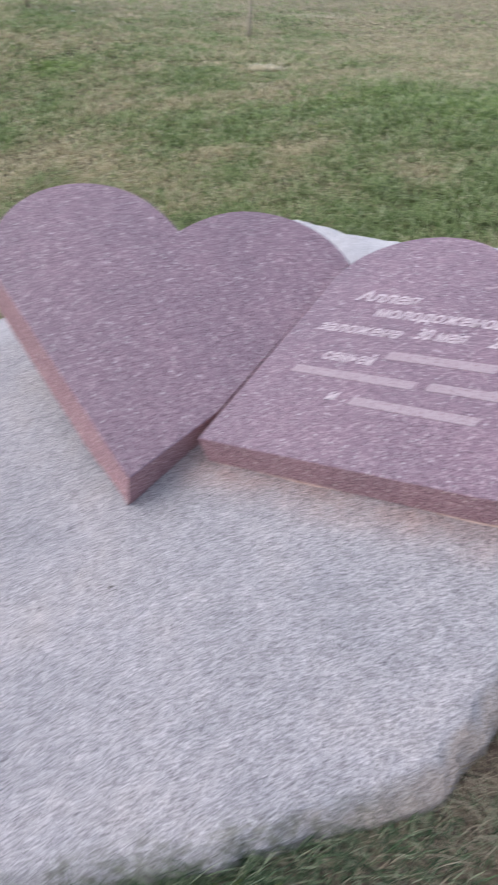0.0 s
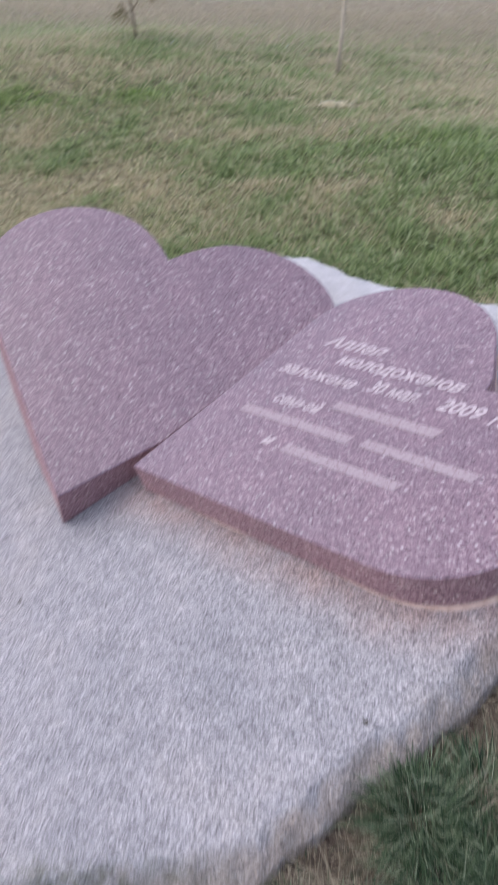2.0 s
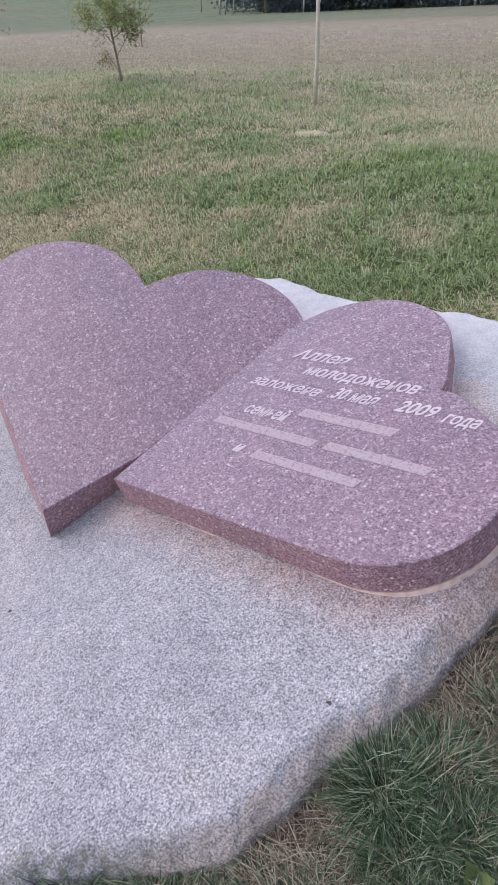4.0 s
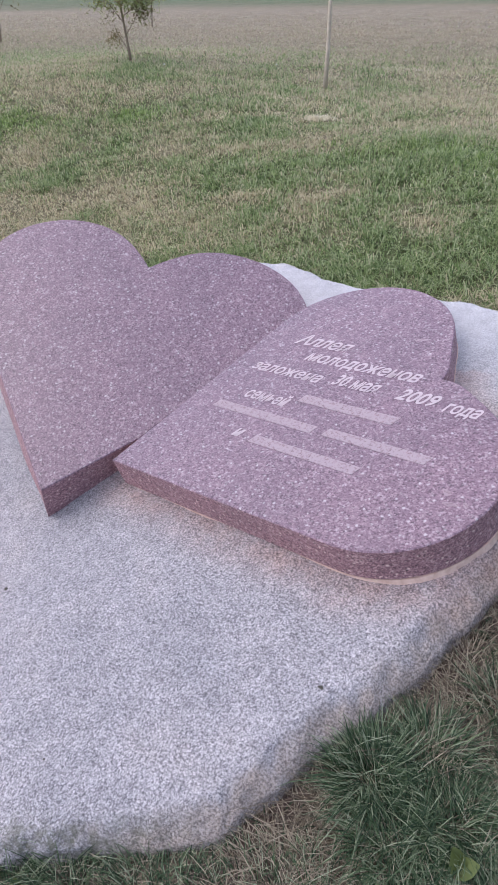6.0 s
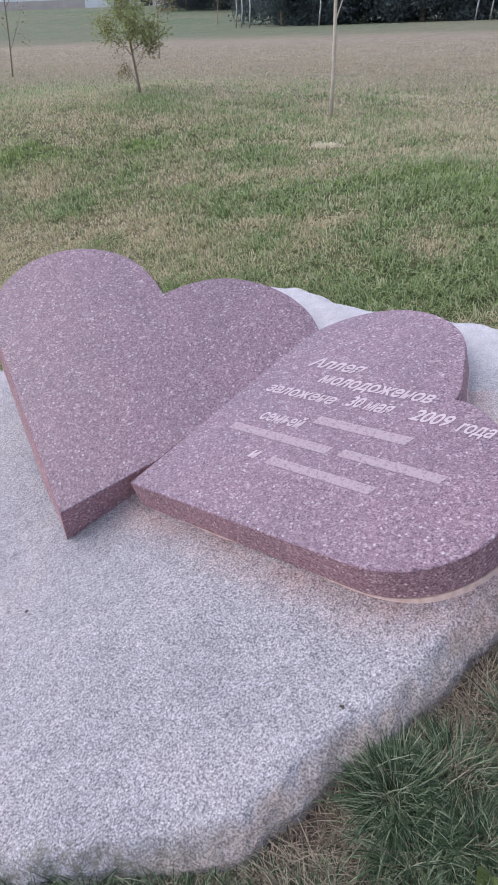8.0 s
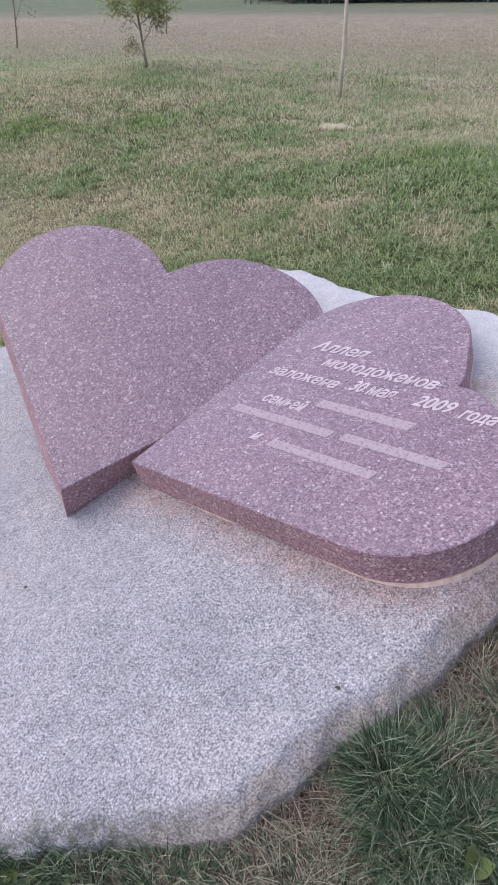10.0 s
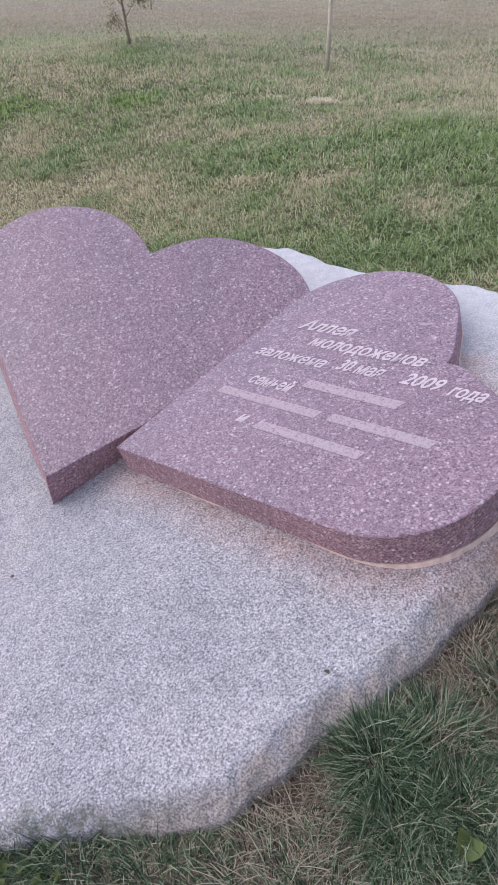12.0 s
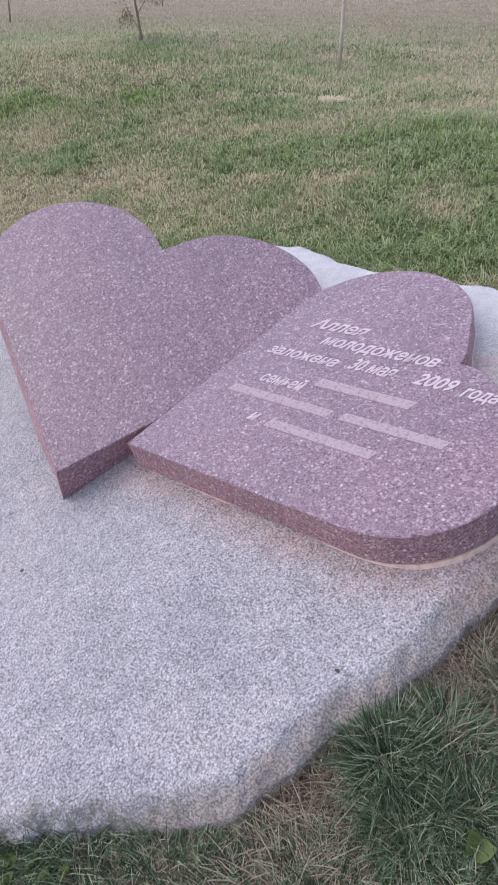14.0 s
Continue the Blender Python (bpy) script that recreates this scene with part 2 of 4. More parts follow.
TUFT_GREEN = blades("tuft_green", [(0.013, 0.032, 0.016), (0.043, 0.084, 0.040), (0.115, 0.17, 0.086), (0.40, 0.45, 0.31)], 0.25)
STRAW = blades("straw", [(0.12, 0.095, 0.07), (0.26, 0.215, 0.155), (0.54, 0.475, 0.36), (0.09, 0.072, 0.052)])
LEAF = blades("young_leaves", [(0.30, 0.30, 0.12), (0.36, 0.42, 0.17), (0.43, 0.50, 0.23), (0.47, 0.46, 0.25)], 0.55)
# Dark foliage of the far wood, with bluish distance haze mixed into its colours.
LEAF_HAZED = blades("hazed_dark_leaves", [(0.065, 0.09, 0.10), (0.10, 0.13, 0.135), (0.14, 0.175, 0.165)], 0.5)
LEAF_BRIGHT = blades("bright_leaves", [(0.10, 0.17, 0.085), (0.17, 0.26, 0.13), (0.24, 0.33, 0.18)], 0.45)
LEAF_BROWN = blades("withered_leaves", [(0.19, 0.145, 0.075), (0.26, 0.21, 0.105), (0.21, 0.22, 0.095)])
WEED = blades("weed_leaf", [(0.13, 0.17, 0.055), (0.20, 0.235, 0.09)])
BARK = simple("bark_brown", [(0.20, 0.155, 0.11), (0.33, 0.265, 0.195)], 40, 0.9, 0.5, 0.004)
BARK_PALE = simple("bark_pale", [(0.48, 0.405, 0.32), (0.66, 0.57, 0.46)], 30, 0.9, 0.4, 0.004)
BIRCH = simple("birch_bark", [(0.18, 0.17, 0.16), (0.55, 0.54, 0.52), (0.62, 0.61, 0.6)], 6, 0.8, 0.2, 0.01)
PLASTER = simple("pale_plaster", [(0.46, 0.40, 0.36), (0.56, 0.50, 0.46)], 0.6, 0.9, 0.2, 0.01)
WHITE_WALL = simple("white_wall", [(0.68, 0.68, 0.69), (0.78, 0.78, 0.79)], 0.5, 0.8, 0.1, 0.01)
ROOF = simple("grey_roofing", [(0.25, 0.24, 0.24), (0.36, 0.35, 0.34)], 2.0, 0.7, 0.2, 0.01)
GLASS_DARK = simple("window_glass", [(0.03, 0.035, 0.04), (0.06, 0.065, 0.07)], 0.4, 0.15, 0.0, 0.01, 0.5)
PETAL = simple("white_petals", [(0.7, 0.7, 0.68), (0.85, 0.85, 0.83)], 80, 0.7, 0.1, 0.001)


# ---- mesh helpers ----
def part(name, bm, mat, parent=None, label=""):
    me = bpy.data.meshes.new(name)
    bm.normal_update()
    bm.to_mesh(me)
    bm.free()
    return link(name, me, mat, parent, label)


def link(name, me, mat, parent=None, label=""):
    for m in mat if isinstance(mat, (list, tuple)) else [mat]:
        me.materials.append(m)
    ob = new(name, me)
    if parent is not None:
        ob.parent = parent
    return tagged(ob, label)


def soft(me, on=True):
    me.polygons.foreach_set("use_smooth", [on] * len(me.polygons))


def smoothstep(a, b, v):
    u = min(1.0, max(0.0, (v - a) / (b - a)))
    return u * u * (3 - 2 * u)


def nz(x, y, scale, seed=0.0):
    return noise.noise(Vector((x * scale + seed, y * scale - 1.7 * seed, seed)))


def tube(bm, points, radii, sides=8, cap=True):
    """A round limb along points."""
    rings = []
    for i, p in enumerate(points):
        d = (Vector(points[min(i + 1, len(points) - 1)]) - Vector(points[max(i - 1, 0)])).normalized()
        a = d.orthogonal().normalized()
        b = d.cross(a)
        rings.append([bm.verts.new(Vector(p) + radii[i] * (math.cos(k * math.tau / sides) * a + math.sin(k * math.tau / sides) * b)) for k in range(sides)])
    for r, s in zip(rings, rings[1:]):
        # align the two rings to avoid twisting
        off = min(range(sides), key=lambda o: (r[0].co - s[o].co).length)
        flip = (r[1].co - s[(off + 1) % sides].co).length > (r[1].co - s[(off - 1) % sides].co).length
        for k in range(sides):
            a, b = r[k], r[(k + 1) % sides]
            c, d = (s[(off - k - 1) % sides], s[(off - k) % sides]) if flip else (s[(off + k + 1) % sides], s[(off + k) % sides])
            f = bm.faces.new((a, b, c, d))
            f.smooth = True
    if cap:
        bm.faces.new(rings[-1])
        bm.faces.new(list(reversed(rings[0])))
    return bm


# ---- lie of the land ----
STONE = (-0.853, 0.184, 0.23)


def stone_plane(x, y):
    return STONE[0] + STONE[1] * x + STONE[2] * y


def ground_z(x, y):
    """A bank that climbs under the stone and levels out into a meadow."""
    xc = 0.2 + 1.6 * math.tanh((x - 0.2) / 1.6)
    yc = y if y > 0 else 0.8 * math.tanh(y / 0.8)
    near = stone_plane(xc, yc) - 0.076
    field = 0.02 * nz(x, y, 0.35, 3.1) + 0.012 * nz(x, y, 1.1, 5.2)
    k = 0.16
    h = min(1.0, max(0.0, 0.5 + 0.5 * (field - near) / k))
    z = field * (1 - h) + near * h - k * h * (1 - h)
    z += 0.010 * nz(x, y, 2.6, 8.4)
    z += 0.15 * math.exp(-((x + 2.6) / 1.6) ** 2 - ((y - 6.3) / 1.9) ** 2)
    d = math.hypot(x, y)
    return z + 2.6 * smoothstep(62, 125, d)


def sward(x, y):
    """How green the turf is, 0 to 1."""
    g = 0.40 + 0.40 * nz(x, y, 0.55, 1.3) + 0.55 * nz(x, y, 1.9, 6.6) + 0.6 * nz(x, y, 5.5, 4.2)
    for cx, cy, rx, ry, a in ((0.7, 3.72, 0.60, 0.40, 1.0), (1.05, 3.2, 0.35, 0.28, 0.7), (1.03, 3.96, 0.16, 0.08, 0.9), (0.05, 3.85, 0.35, 0.15, 0.4), (-2.35, 4.42, 0.35, 0.22, 0.9), (-1.57, 4.62, 0.18, 0.11, 0.7), (-1.9, 5.6, 0.7, 0.5, 0.5), (-2.6, 4.85, 0.4, 0.2, 0.3),
                              (-0.95, 4.98, 0.35, 0.16, 0.45), (-0.7, 5.5, 0.5, 0.25, 0.45), (-1.62, 3.74, 0.18, 0.10, 0.5), (0.45, 2.80, 0.75, 0.22, 0.65), (-0.25, 4.64, 0.16, 0.06, -1.6), (-0.5, 4.76, 0.4, 0.10, -0.7),
                              (-1.62, 3.35, 0.40, 0.22, -1.1), (-1.25, 3.58, 0.3, 0.10, -0.7), (-2.3, 5.0, 0.7, 0.25, -0.3), (-2.0, 3.96, 0.22, 0.12, -0.8), (-0.9, 3.55, 0.25, 0.10, -0.4), (0.66, 3.12, 0.12, 0.07, -0.7), (-0.27, 3.47, 0.12, 0.06, -0.8), (0.14, 3.45, 0.10, 0.06, -0.7), (-0.59, 4.08, 0.4, 0.07, -0.6), (-0.45, 7.1, 0.8, 0.5, -0.4), (0.4, 5.4, 0.6, 0.4, -0.4),
                              (0.30, 6.1, 0.9, 0.7, -0.3), (1.45, 3.75, 0.45, 0.5, 0.7), (1.25, 0.95, 0.5, 0.4, 0.35), (1.2, 1.55, 0.3, 0.3, -0.6), (0.75, 0.85, 0.2, 0.2, -0.2)):
        g += a * math.exp(-((x - cx) / rx) ** 2 - ((y - cy) / ry) ** 2)
    far = smoothstep(5.4, 12.0, y + 0.15 * x + 0.5 * nz(x, y, 0.5, 9.0))
    g = g * (1 - 0.8 * far) - 0.05 * far
    g += 0.85 * smoothstep(20, 33, y + 5.0 * nz(x, y, 0.12, 2.0) + 2.0 * nz(x, y, 0.5, 3.0)) * (1 - 0.2 * smoothstep(-14, -4, x))
    g -= 0.5 * math.exp(-((y - 21.5) / 1.6) ** 2) * smoothstep(-3, -8, x)
    return min(1.0, max(0.0, g))


def bare(x, y):
    """Trodden soil beside the stone."""
    v = 0.0
    for cx, cy, r, a in ((1.16, 1.50, 0.20, 1.0), (0.80, 0.99, 0.09, 0.9), (1.25, 1.75, 0.22, 0.9), (0.5, 0.83, 0.12, 0.5), (0.98, 1.28, 0.10, 0.5)):
        v += a * math.exp(-((x - cx) ** 2 + (y - cy) ** 2) / r ** 2)
    v += 0.8 * smoothstep(2.3, 1.7, y) * smoothstep(-1.0, 0.2, x) * smoothstep(1.25, 0.65, math.hypot(x - 0.9, y - 1.15) + 0.25 * nz(x, y, 2.5, 5.0))
    return min(1.0, v * (0.85 + 0.6 * nz(x, y, 9, 4.0)))


def build_ground():
    def axis(lo, hi, fine, c):
        vals = [c]
        step = fine
        p = c
        while p < hi:
            p += step
            vals.append(min(p, hi))
            step *= 1.0 if p < c + 1.6 else 1.09
        p, step = c, fine
        low = []
        while p > lo:
            p -= step
            low.append(max(p, lo))
            step *= 1.0 if p > c - 1.6 else 1.09
        return sorted(set(low + vals))

    xs, ys = axis(-1500, 1500, 0.035, 0.5), axis(-1200, 2500, 0.035, 1.8)
    verts = [(x, y, ground_z(x, y)) for y in ys for x in xs]
    w = len(xs)
    faces = [(j * w + i, j * w + i + 1, (j + 1) * w + i + 1, (j + 1) * w + i) for j in range(len(ys) - 1) for i in range(w - 1)]
    me = bpy.data.meshes.new("ground")
    me.from_pydata(verts, [], faces)
    soft(me)
    for key, fn in (("green", sward), ("bare", bare), ("distance", lambda x, y: smoothstep(5, 15, math.hypot(x, y)))):
        a = me.attributes.new(key, "FLOAT", "POINT")
        a.data.foreach_set("value", [fn(v[0], v[1]) for v in verts])
    return tagged(link("ground", me, TURF), "sloping mown meadow of green and sun-dried grass", "ground", kind="structure")


build_ground()

# ---- the boulder slab ----
RIM = [(0.35, 0.790), (0.45, 0.830), (0.555, 0.872), (0.655, 0.902), (0.745, 0.945), (0.772, 0.968), (0.797, 1.012), (0.838, 1.055), (0.872, 1.112), (0.905, 1.158), (0.955, 1.208), (0.985, 1.258),
       (1.022, 1.310), (1.052, 1.385), (1.093, 1.445), (1.140, 1.550), (1.175, 1.66), (1.195, 1.80), (1.20, 2.08),
       (1.15, 2.25), (1.07, 2.355), (0.92, 2.44), (0.63, 2.535), (0.42, 2.63), (0.19, 2.75), (-0.12, 2.78), (-0.46, 2.58), (-0.73, 2.36), (-0.98, 2.22), (-1.32, 1.96),
       (-1.44, 1.5), (-1.27, 1.03), (-0.8, 0.71), (-0.2, 0.68)]


def hump(x, y, cx, cy, rx, ry):
    return math.exp(-((x - cx) / rx) ** 2 - ((y - cy) / ry) ** 2)


def stone_top(x, y):
    z = stone_plane(x, y) - 0.031 * hump(x, y, -0.11, 1.48, 0.25, 0.25) + 0.032 * hump(x, y, 0.82, 2.14, 0.24, 0.20) + 0.017 * hump(x, y, 0.99, 1.70, 0.17, 0.16) + 0.006 * hump(x, y, 0.6, 1.52, 0.3, 0.12)
    return z + 0.006 * nz(x, y, 3.0, 2.2) + 0.003 * nz(x, y, 11, 7.7) + 0.0015 * nz(x, y, 40, 1.1)


def brow_at(e):
    """1 along the low front brow over the grass, 0 elsewhere."""
    return smoothstep(0.66, 0.48, e.x) * smoothstep(1.3, 1.1, e.y)


def rim_drop(e):
    return 0.055 * (1 - 0.53 * smoothstep(1.9, 2.4, e.y)) * (1 - 0.45 * brow_at(e))


def build_boulder():
    n, rings = len(RIM), 84
    cx, cy = 0.0, 1.70
    edge = []
    for i in range(n):
        fine = 46 if i < 17 or i > 31 else 20
        p = [Vector((*RIM[(i + o) % n], 0)) for o in (-1, 0, 1, 2)]
        for k in range(fine):
            f = k / fine
            q = 0.5 * (2 * p[1] + (p[2] - p[0]) * f + (2 * p[0] - 5 * p[1] + 4 * p[2] - p[3]) * f * f + (3 * p[1] - p[0] - 3 * p[2] + p[3]) * f ** 3)
            d = Vector((q.x - cx, q.y - cy, 0))
            chip = noise.voronoi(Vector((q.x * 14, q.y * 14, 2.0)))[0]
            edge.append(q + d.normalized() * ((0.005 + 0.006 * smoothstep(1.9, 2.4, q.y)) * nz(q.x, q.y, 6, 3.3) + (0.004 + 0.005 * smoothstep(1.9, 2.4, q.y)) * nz(q.x, q.y, 17, 5.5) + 0.002 * nz(q.x, q.y, 45, 2.5) + 0.003 * (0.35 - min(0.7, chip[1] - chip[0]))))
    spokes = len(edge)
    verts, rims = [(cx, cy, stone_top(cx, cy))], [0.0]
    for r in range(1, rings + 1):
        t = 1 - (1 - r / rings) ** 1.6
        for e in edge:
            x, y = cx + (e.x - cx) * t, cy + (e.y - cy) * t
            d = (1 - t) * math.hypot(e.x - cx, e.y - cy)
            back = smoothstep(1.9, 2.4, e.y)
            z = stone_top(x, y)
            stain = 0.0
            if d < 0.2:
                w = (0.046 + 0.012 * nz(e.x, e.y, 7, 1.9) + 0.02 * smoothstep(0.95, 1.1, e.x)) * (1 - 0.6 * back)
                brow = brow_at(e)
                w = max(0.012, w * (1 - 0.45 * brow))
                h = rim_drop(e)
                u = min(1.0, max(0.0, 1 - d / w + 0.16 * smoothstep(0, 0.4 * w, d) * nz(x, y, 30, 4.9)))
                z -= h * (0.8 * u ** 1.2 + 0.2 * (1 - math.sqrt(1 - u * u)))
                near = smoothstep(2.2 * w, 0, d) * (1 - 0.5 * back)
                facet = noise.voronoi(Vector((x * 22, y * 22, 5.0)))[0]
                z += near * (0.003 * nz(x, y, 14, 6.1) + 0.0035 * nz(x, y, 38, 2.7) + 0.002 * nz(x, y, 90, 3.7) - 0.002 * smoothstep(0.12, 0.0, facet[1] - facet[0]))
                stain = smoothstep(1.0 * w, 0.3 * w, d + 0.02 * nz(x, y, 30, 8.8)) * (1 - 0.6 * back) * (1 - 0.9 * brow)
            verts.append((x, y, z))
            rims.append(stain)
    # flanks, going down into the soil
    steps = [(0.008 * k, 0.0009 * k) for k in range(1, 14)] + [(0.2, 0.012), (0.34, 0.012)]
    for depth, pull in steps:
        for e in edge:
            d = Vector((e.x - cx, e.y - cy, 0)).normalized()
            cell = noise.voronoi(Vector((e.x * 20, e.y * 20, depth * 26)))[0]
            j = pull + 0.005 * nz(e.x * 3 + depth * 9, e.y * 3, 4, 4.4) + 0.004 * nz(e.x + depth * 3, e.y - depth * 2, 26, 1.4) - 0.003 * smoothstep(0.16, 0.0, cell[1] - cell[0])
            verts.append((e.x + d.x * j, e.y + d.y * j, stone_top(e.x, e.y) - rim_drop(e) - depth))
            rims.append(1.0 - 0.6 * brow_at(e))
    total = rings + len(steps)
    faces = [(0, 1 + k, 1 + (k + 1) % spokes) for k in range(spokes)]
    for r in range(total - 1):
        a, b = 1 + r * spokes, 1 + (r + 1) * spokes
        faces += [(a + k, b + k, b + (k + 1) % spokes, a + (k + 1) % spokes) for k in range(spokes)]
    me = bpy.data.meshes.new("boulder")
    me.from_pydata(verts, [], faces)
    soft(me)
    foot = [RIGHT_AT @ Vector((p.x, p.y, -0.092)) for p in RIGHT_SHAPE]

    def rust_bounce(x, y):
        """Warm bounce from the heart's side, painted in with rusty bleeding along the lettered heart's foot."""
        if not (0.0 < x < 1.2 and 1.3 < y < 2.1):
            return 0.0
        return smoothstep(0.13, 0.0, min(math.hypot(x - p.x, y - p.y) for p in foot))

    def algae(x, y):
        """Dark lichen along the low brow over the grass."""
        if y > 1.05 or x < -0.4 or x > 0.8:
            return 0.0
        return smoothstep(0.075, 0.0, abs(y - 0.80 - 0.30 * (x - 0.35)) if x > 0.1 else 1.0) * smoothstep(0.78, 0.62, x)

    for key, values in (("rim", rims), ("algae", [algae(v[0], v[1]) for v in verts]), ("rust_bounce", [rust_bounce(v[0], v[1]) for v in verts]), ("crust_sheen", [smoothstep(2.0, 2.35, v[1] + 0.12 * nz(v[0], v[1], 4, 6.0) + 0.1 * v[0]) for v in verts])):
        at = me.attributes.new(key, "FLOAT", "POINT")
        at.data.foreach_set("value", values)
    return tagged(link("boulder", me, GREY), "broad flat boulder of pale grey granite set into the bank", "boulder")


# ---- the two hearts ----
HALF, SIDE, LOBE, NOTCH = 0.705, 0.684, 0.260, 0.815


def heart_outline():
    """Half an outline from the tip, mirrored: straight flank, round lobe, notch."""
    e, nrm = Vector((math.sin(HALF), math.cos(HALF))), Vector((-math.cos(HALF), math.sin(HALF)))
    c = SIDE * e + LOBE * nrm
    pts = [SIDE * e * (k / 14) for k in range(1, 14)]
    a0, a1 = math.atan2(-nrm.y, -nrm.x), radians(122)
    pts += [c + LOBE * Vector((math.cos(a0 + (a1 - a0) * k / 44), math.sin(a0 + (a1 - a0) * k / 44))) for k in range(45)]
    p0 = pts[-1]
    p1 = p0 + 0.06 * Vector((-math.sin(a1), math.cos(a1)))
    p2 = Vector((0, NOTCH))
    for k in range(1, 9):
        u = k / 9
        pts.append(p0 * (1 - u) ** 2 + p1 * 2 * u * (1 - u) + p2 * u * u)
    return [Vector((0, 0))] + pts + [p2] + [Vector((-p.x, p.y)) for p in reversed(pts)]


def inset(points, d):
    out = []
    n = len(points)
    for i, p in enumerate(points):
        a, b = (p - points[i - 1]).normalized(), (points[(i + 1) % n] - p).normalized()
        na, nb = Vector((-a.y, a.x)), Vector((-b.y, b.x))
        m = (na + nb)
        m = m / max(1.2, m.length_squared) * 2
        out.append(p + m * d)
    return out


def loops_of(points, thick, chamfer, flare=0.0):
    foot = [p.lerp(o, 0.55 + 0.45 * smoothstep(-0.02, -0.12, p.x)) for p, o in zip(points, inset(points, -flare))]
    return ((inset(points, chamfer), 0), (points, -chamfer), (foot, -thick + chamfer), (inset(foot, chamfer), -thick))


def skin(rings, caps):
    """Rings of points joined by faces; caps: which end rings are filled."""
    bm = bmesh.new()
    loops = [[bm.verts.new((q.x, q.y, z)) for q in pts] for pts, z in rings]
    n = len(loops[0])
    for a, b in zip(loops, loops[1:]):
        for k in range(n):
            bm.faces.new((a[k], b[k], b[(k + 1) % n], a[(k + 1) % n]))
    ends = ([bm.faces.new(loops[0])] if "top" in caps else []) + ([bm.faces.new(list(reversed(loops[-1])))] if "low" in caps else [])
    bmesh.ops.triangulate(bm, faces=ends)
    return bm


def standing(tip, normal, axis):
    z, y = Vector(normal).normalized(), Vector(axis)
    y = (y - z * y.dot(z)).normalized()
    x = y.cross(z)
    m = Matrix((x, y, z)).transposed().to_4x4()
    m.translation = tip
    return m


LEFT_AT = standing((0.0085, 1.4947, -0.4035), (0.2168, -0.3701, 0.9033), (-0.0955, 0.9129, 0.397))
RIGHT_AT = standing((0.1462, 1.6292, -0.3579), (-0.1957, -0.2175, 0.9562), (0.8785, 0.3945, 0.2695))
LEFT_SIZE, RIGHT_SIZE = 1.02, 0.99


def cut(points, a, b):
    """What lies to the left of the line from a to b."""
    out = []
    side = [(b - a).cross(p - a) for p in points]
    for i, p in enumerate(points):
        j = (i + 1) % len(points)
        if side[i] >= 0:
            out.append(p)
        if (side[i] >= 0) != (side[j] >= 0):
            out.append(p.lerp(points[j], side[i] / (side[i] - side[j])))
    return out


def joint():
    """The lettered heart's flank, seen in the plain heart's plane: the two butt along it."""
    inv = LEFT_AT.inverted()
    flank = Vector((-math.sin(HALF), math.cos(HALF), 0)) * RIGHT_SIZE
    a, b = inv @ (RIGHT_AT @ (flank * 0.0)), inv @ (RIGHT_AT @ (flank * 0.70))
    return Vector((a.x - 0.012, a.y)), Vector((b.x - 0.003, b.y))


WHOLE = heart_outline()
RIGHT_SHAPE = [Vector((p.x + 0.02 * smoothstep(0.6, 0.75, p.y) * math.exp(-(p.x / 0.1) ** 2), p.y + 0.02 * smoothstep(0.55, 0.9, p.y) * smoothstep(-0.03, -0.2, p.x) + 0.058 * smoothstep(0.6, 0.75, p.y) * math.exp(-(p.x / 0.09) ** 2))) * RIGHT_SIZE for p in WHOLE]
LEFT_SHAPE = cut([Vector((p.x + 0.035 * smoothstep(0.15, 0.5, p.x), p.y)) * LEFT_SIZE for p in WHOLE], *joint())


def build_heart(at, shape, thick, flare, label):
    root = tagged(new("heart_plaque", None), label, "heart plaque", group="pair of stone hearts")
    root.matrix_world = at
    rings = loops_of(shape, thick, 0.003, flare)
    part("polished_face", skin([rings[0], (rings[0][0], -0.0001)], ("top",)), RED_TOP, root, "polished speckled red-violet face")
    part("arris", skin(rings[:2], ()), RED_ARRIS, root, "paler rubbed arris")
    part("sawn_edge", skin(rings[1:], ("low",)), RED_SIDE, root, "matt brownish-red sawn edge")
    return root


plain_heart = build_heart(LEFT_AT, LEFT_SHAPE, 0.13, 0.021, "plain polished heart slab of red-violet granite, propped up behind")
text_heart = build_heart(RIGHT_AT, RIGHT_SHAPE, 0.092, 0.0, "polished red-violet granite heart slab with pale engraved lettering")

# ---- lettering: lines run aslant across the heart ----
SLANT = math.atan2(0.437, 0.384)


def lettering(words, x, y, length, height, parent):
    cu = bpy.data.curves.new("inscription", "FONT")
    cu.body, cu.size, cu.shear, cu.offset, cu.resolution_u = words, 1.0, 0.42, 0.022, 3
    tmp = bpy.data.objects.new("inscription", cu)
    scene.collection.objects.link(tmp)
    bpy.context.view_layer.update()
    me = bpy.data.meshes.new_from_object(tmp.evaluated_get(bpy.context.evaluated_depsgraph_get()))
    bpy.data.objects.remove(tmp)
    co = np.empty(len(me.vertices) * 3)
    me.vertices.foreach_get("co", co)
    co = co.reshape(-1, 3)
    lo, hi = co.min(0), co.max(0)
    cap = 0.73
    co[:, 0] = (co[:, 0] - lo[0]) / (hi[0] - lo[0]) * length
    co[:, 1] = co[:, 1] / cap * height
    co[:, 2] = 0.0012
    me.vertices.foreach_set("co", co.ravel())
    me.update()
    ob = link("inscription", me, FROST, parent, "pale engraved slanting letters")
    ob.matrix_local = pose(x, y, 0, 0, 0, math.degrees(SLANT))
    return ob


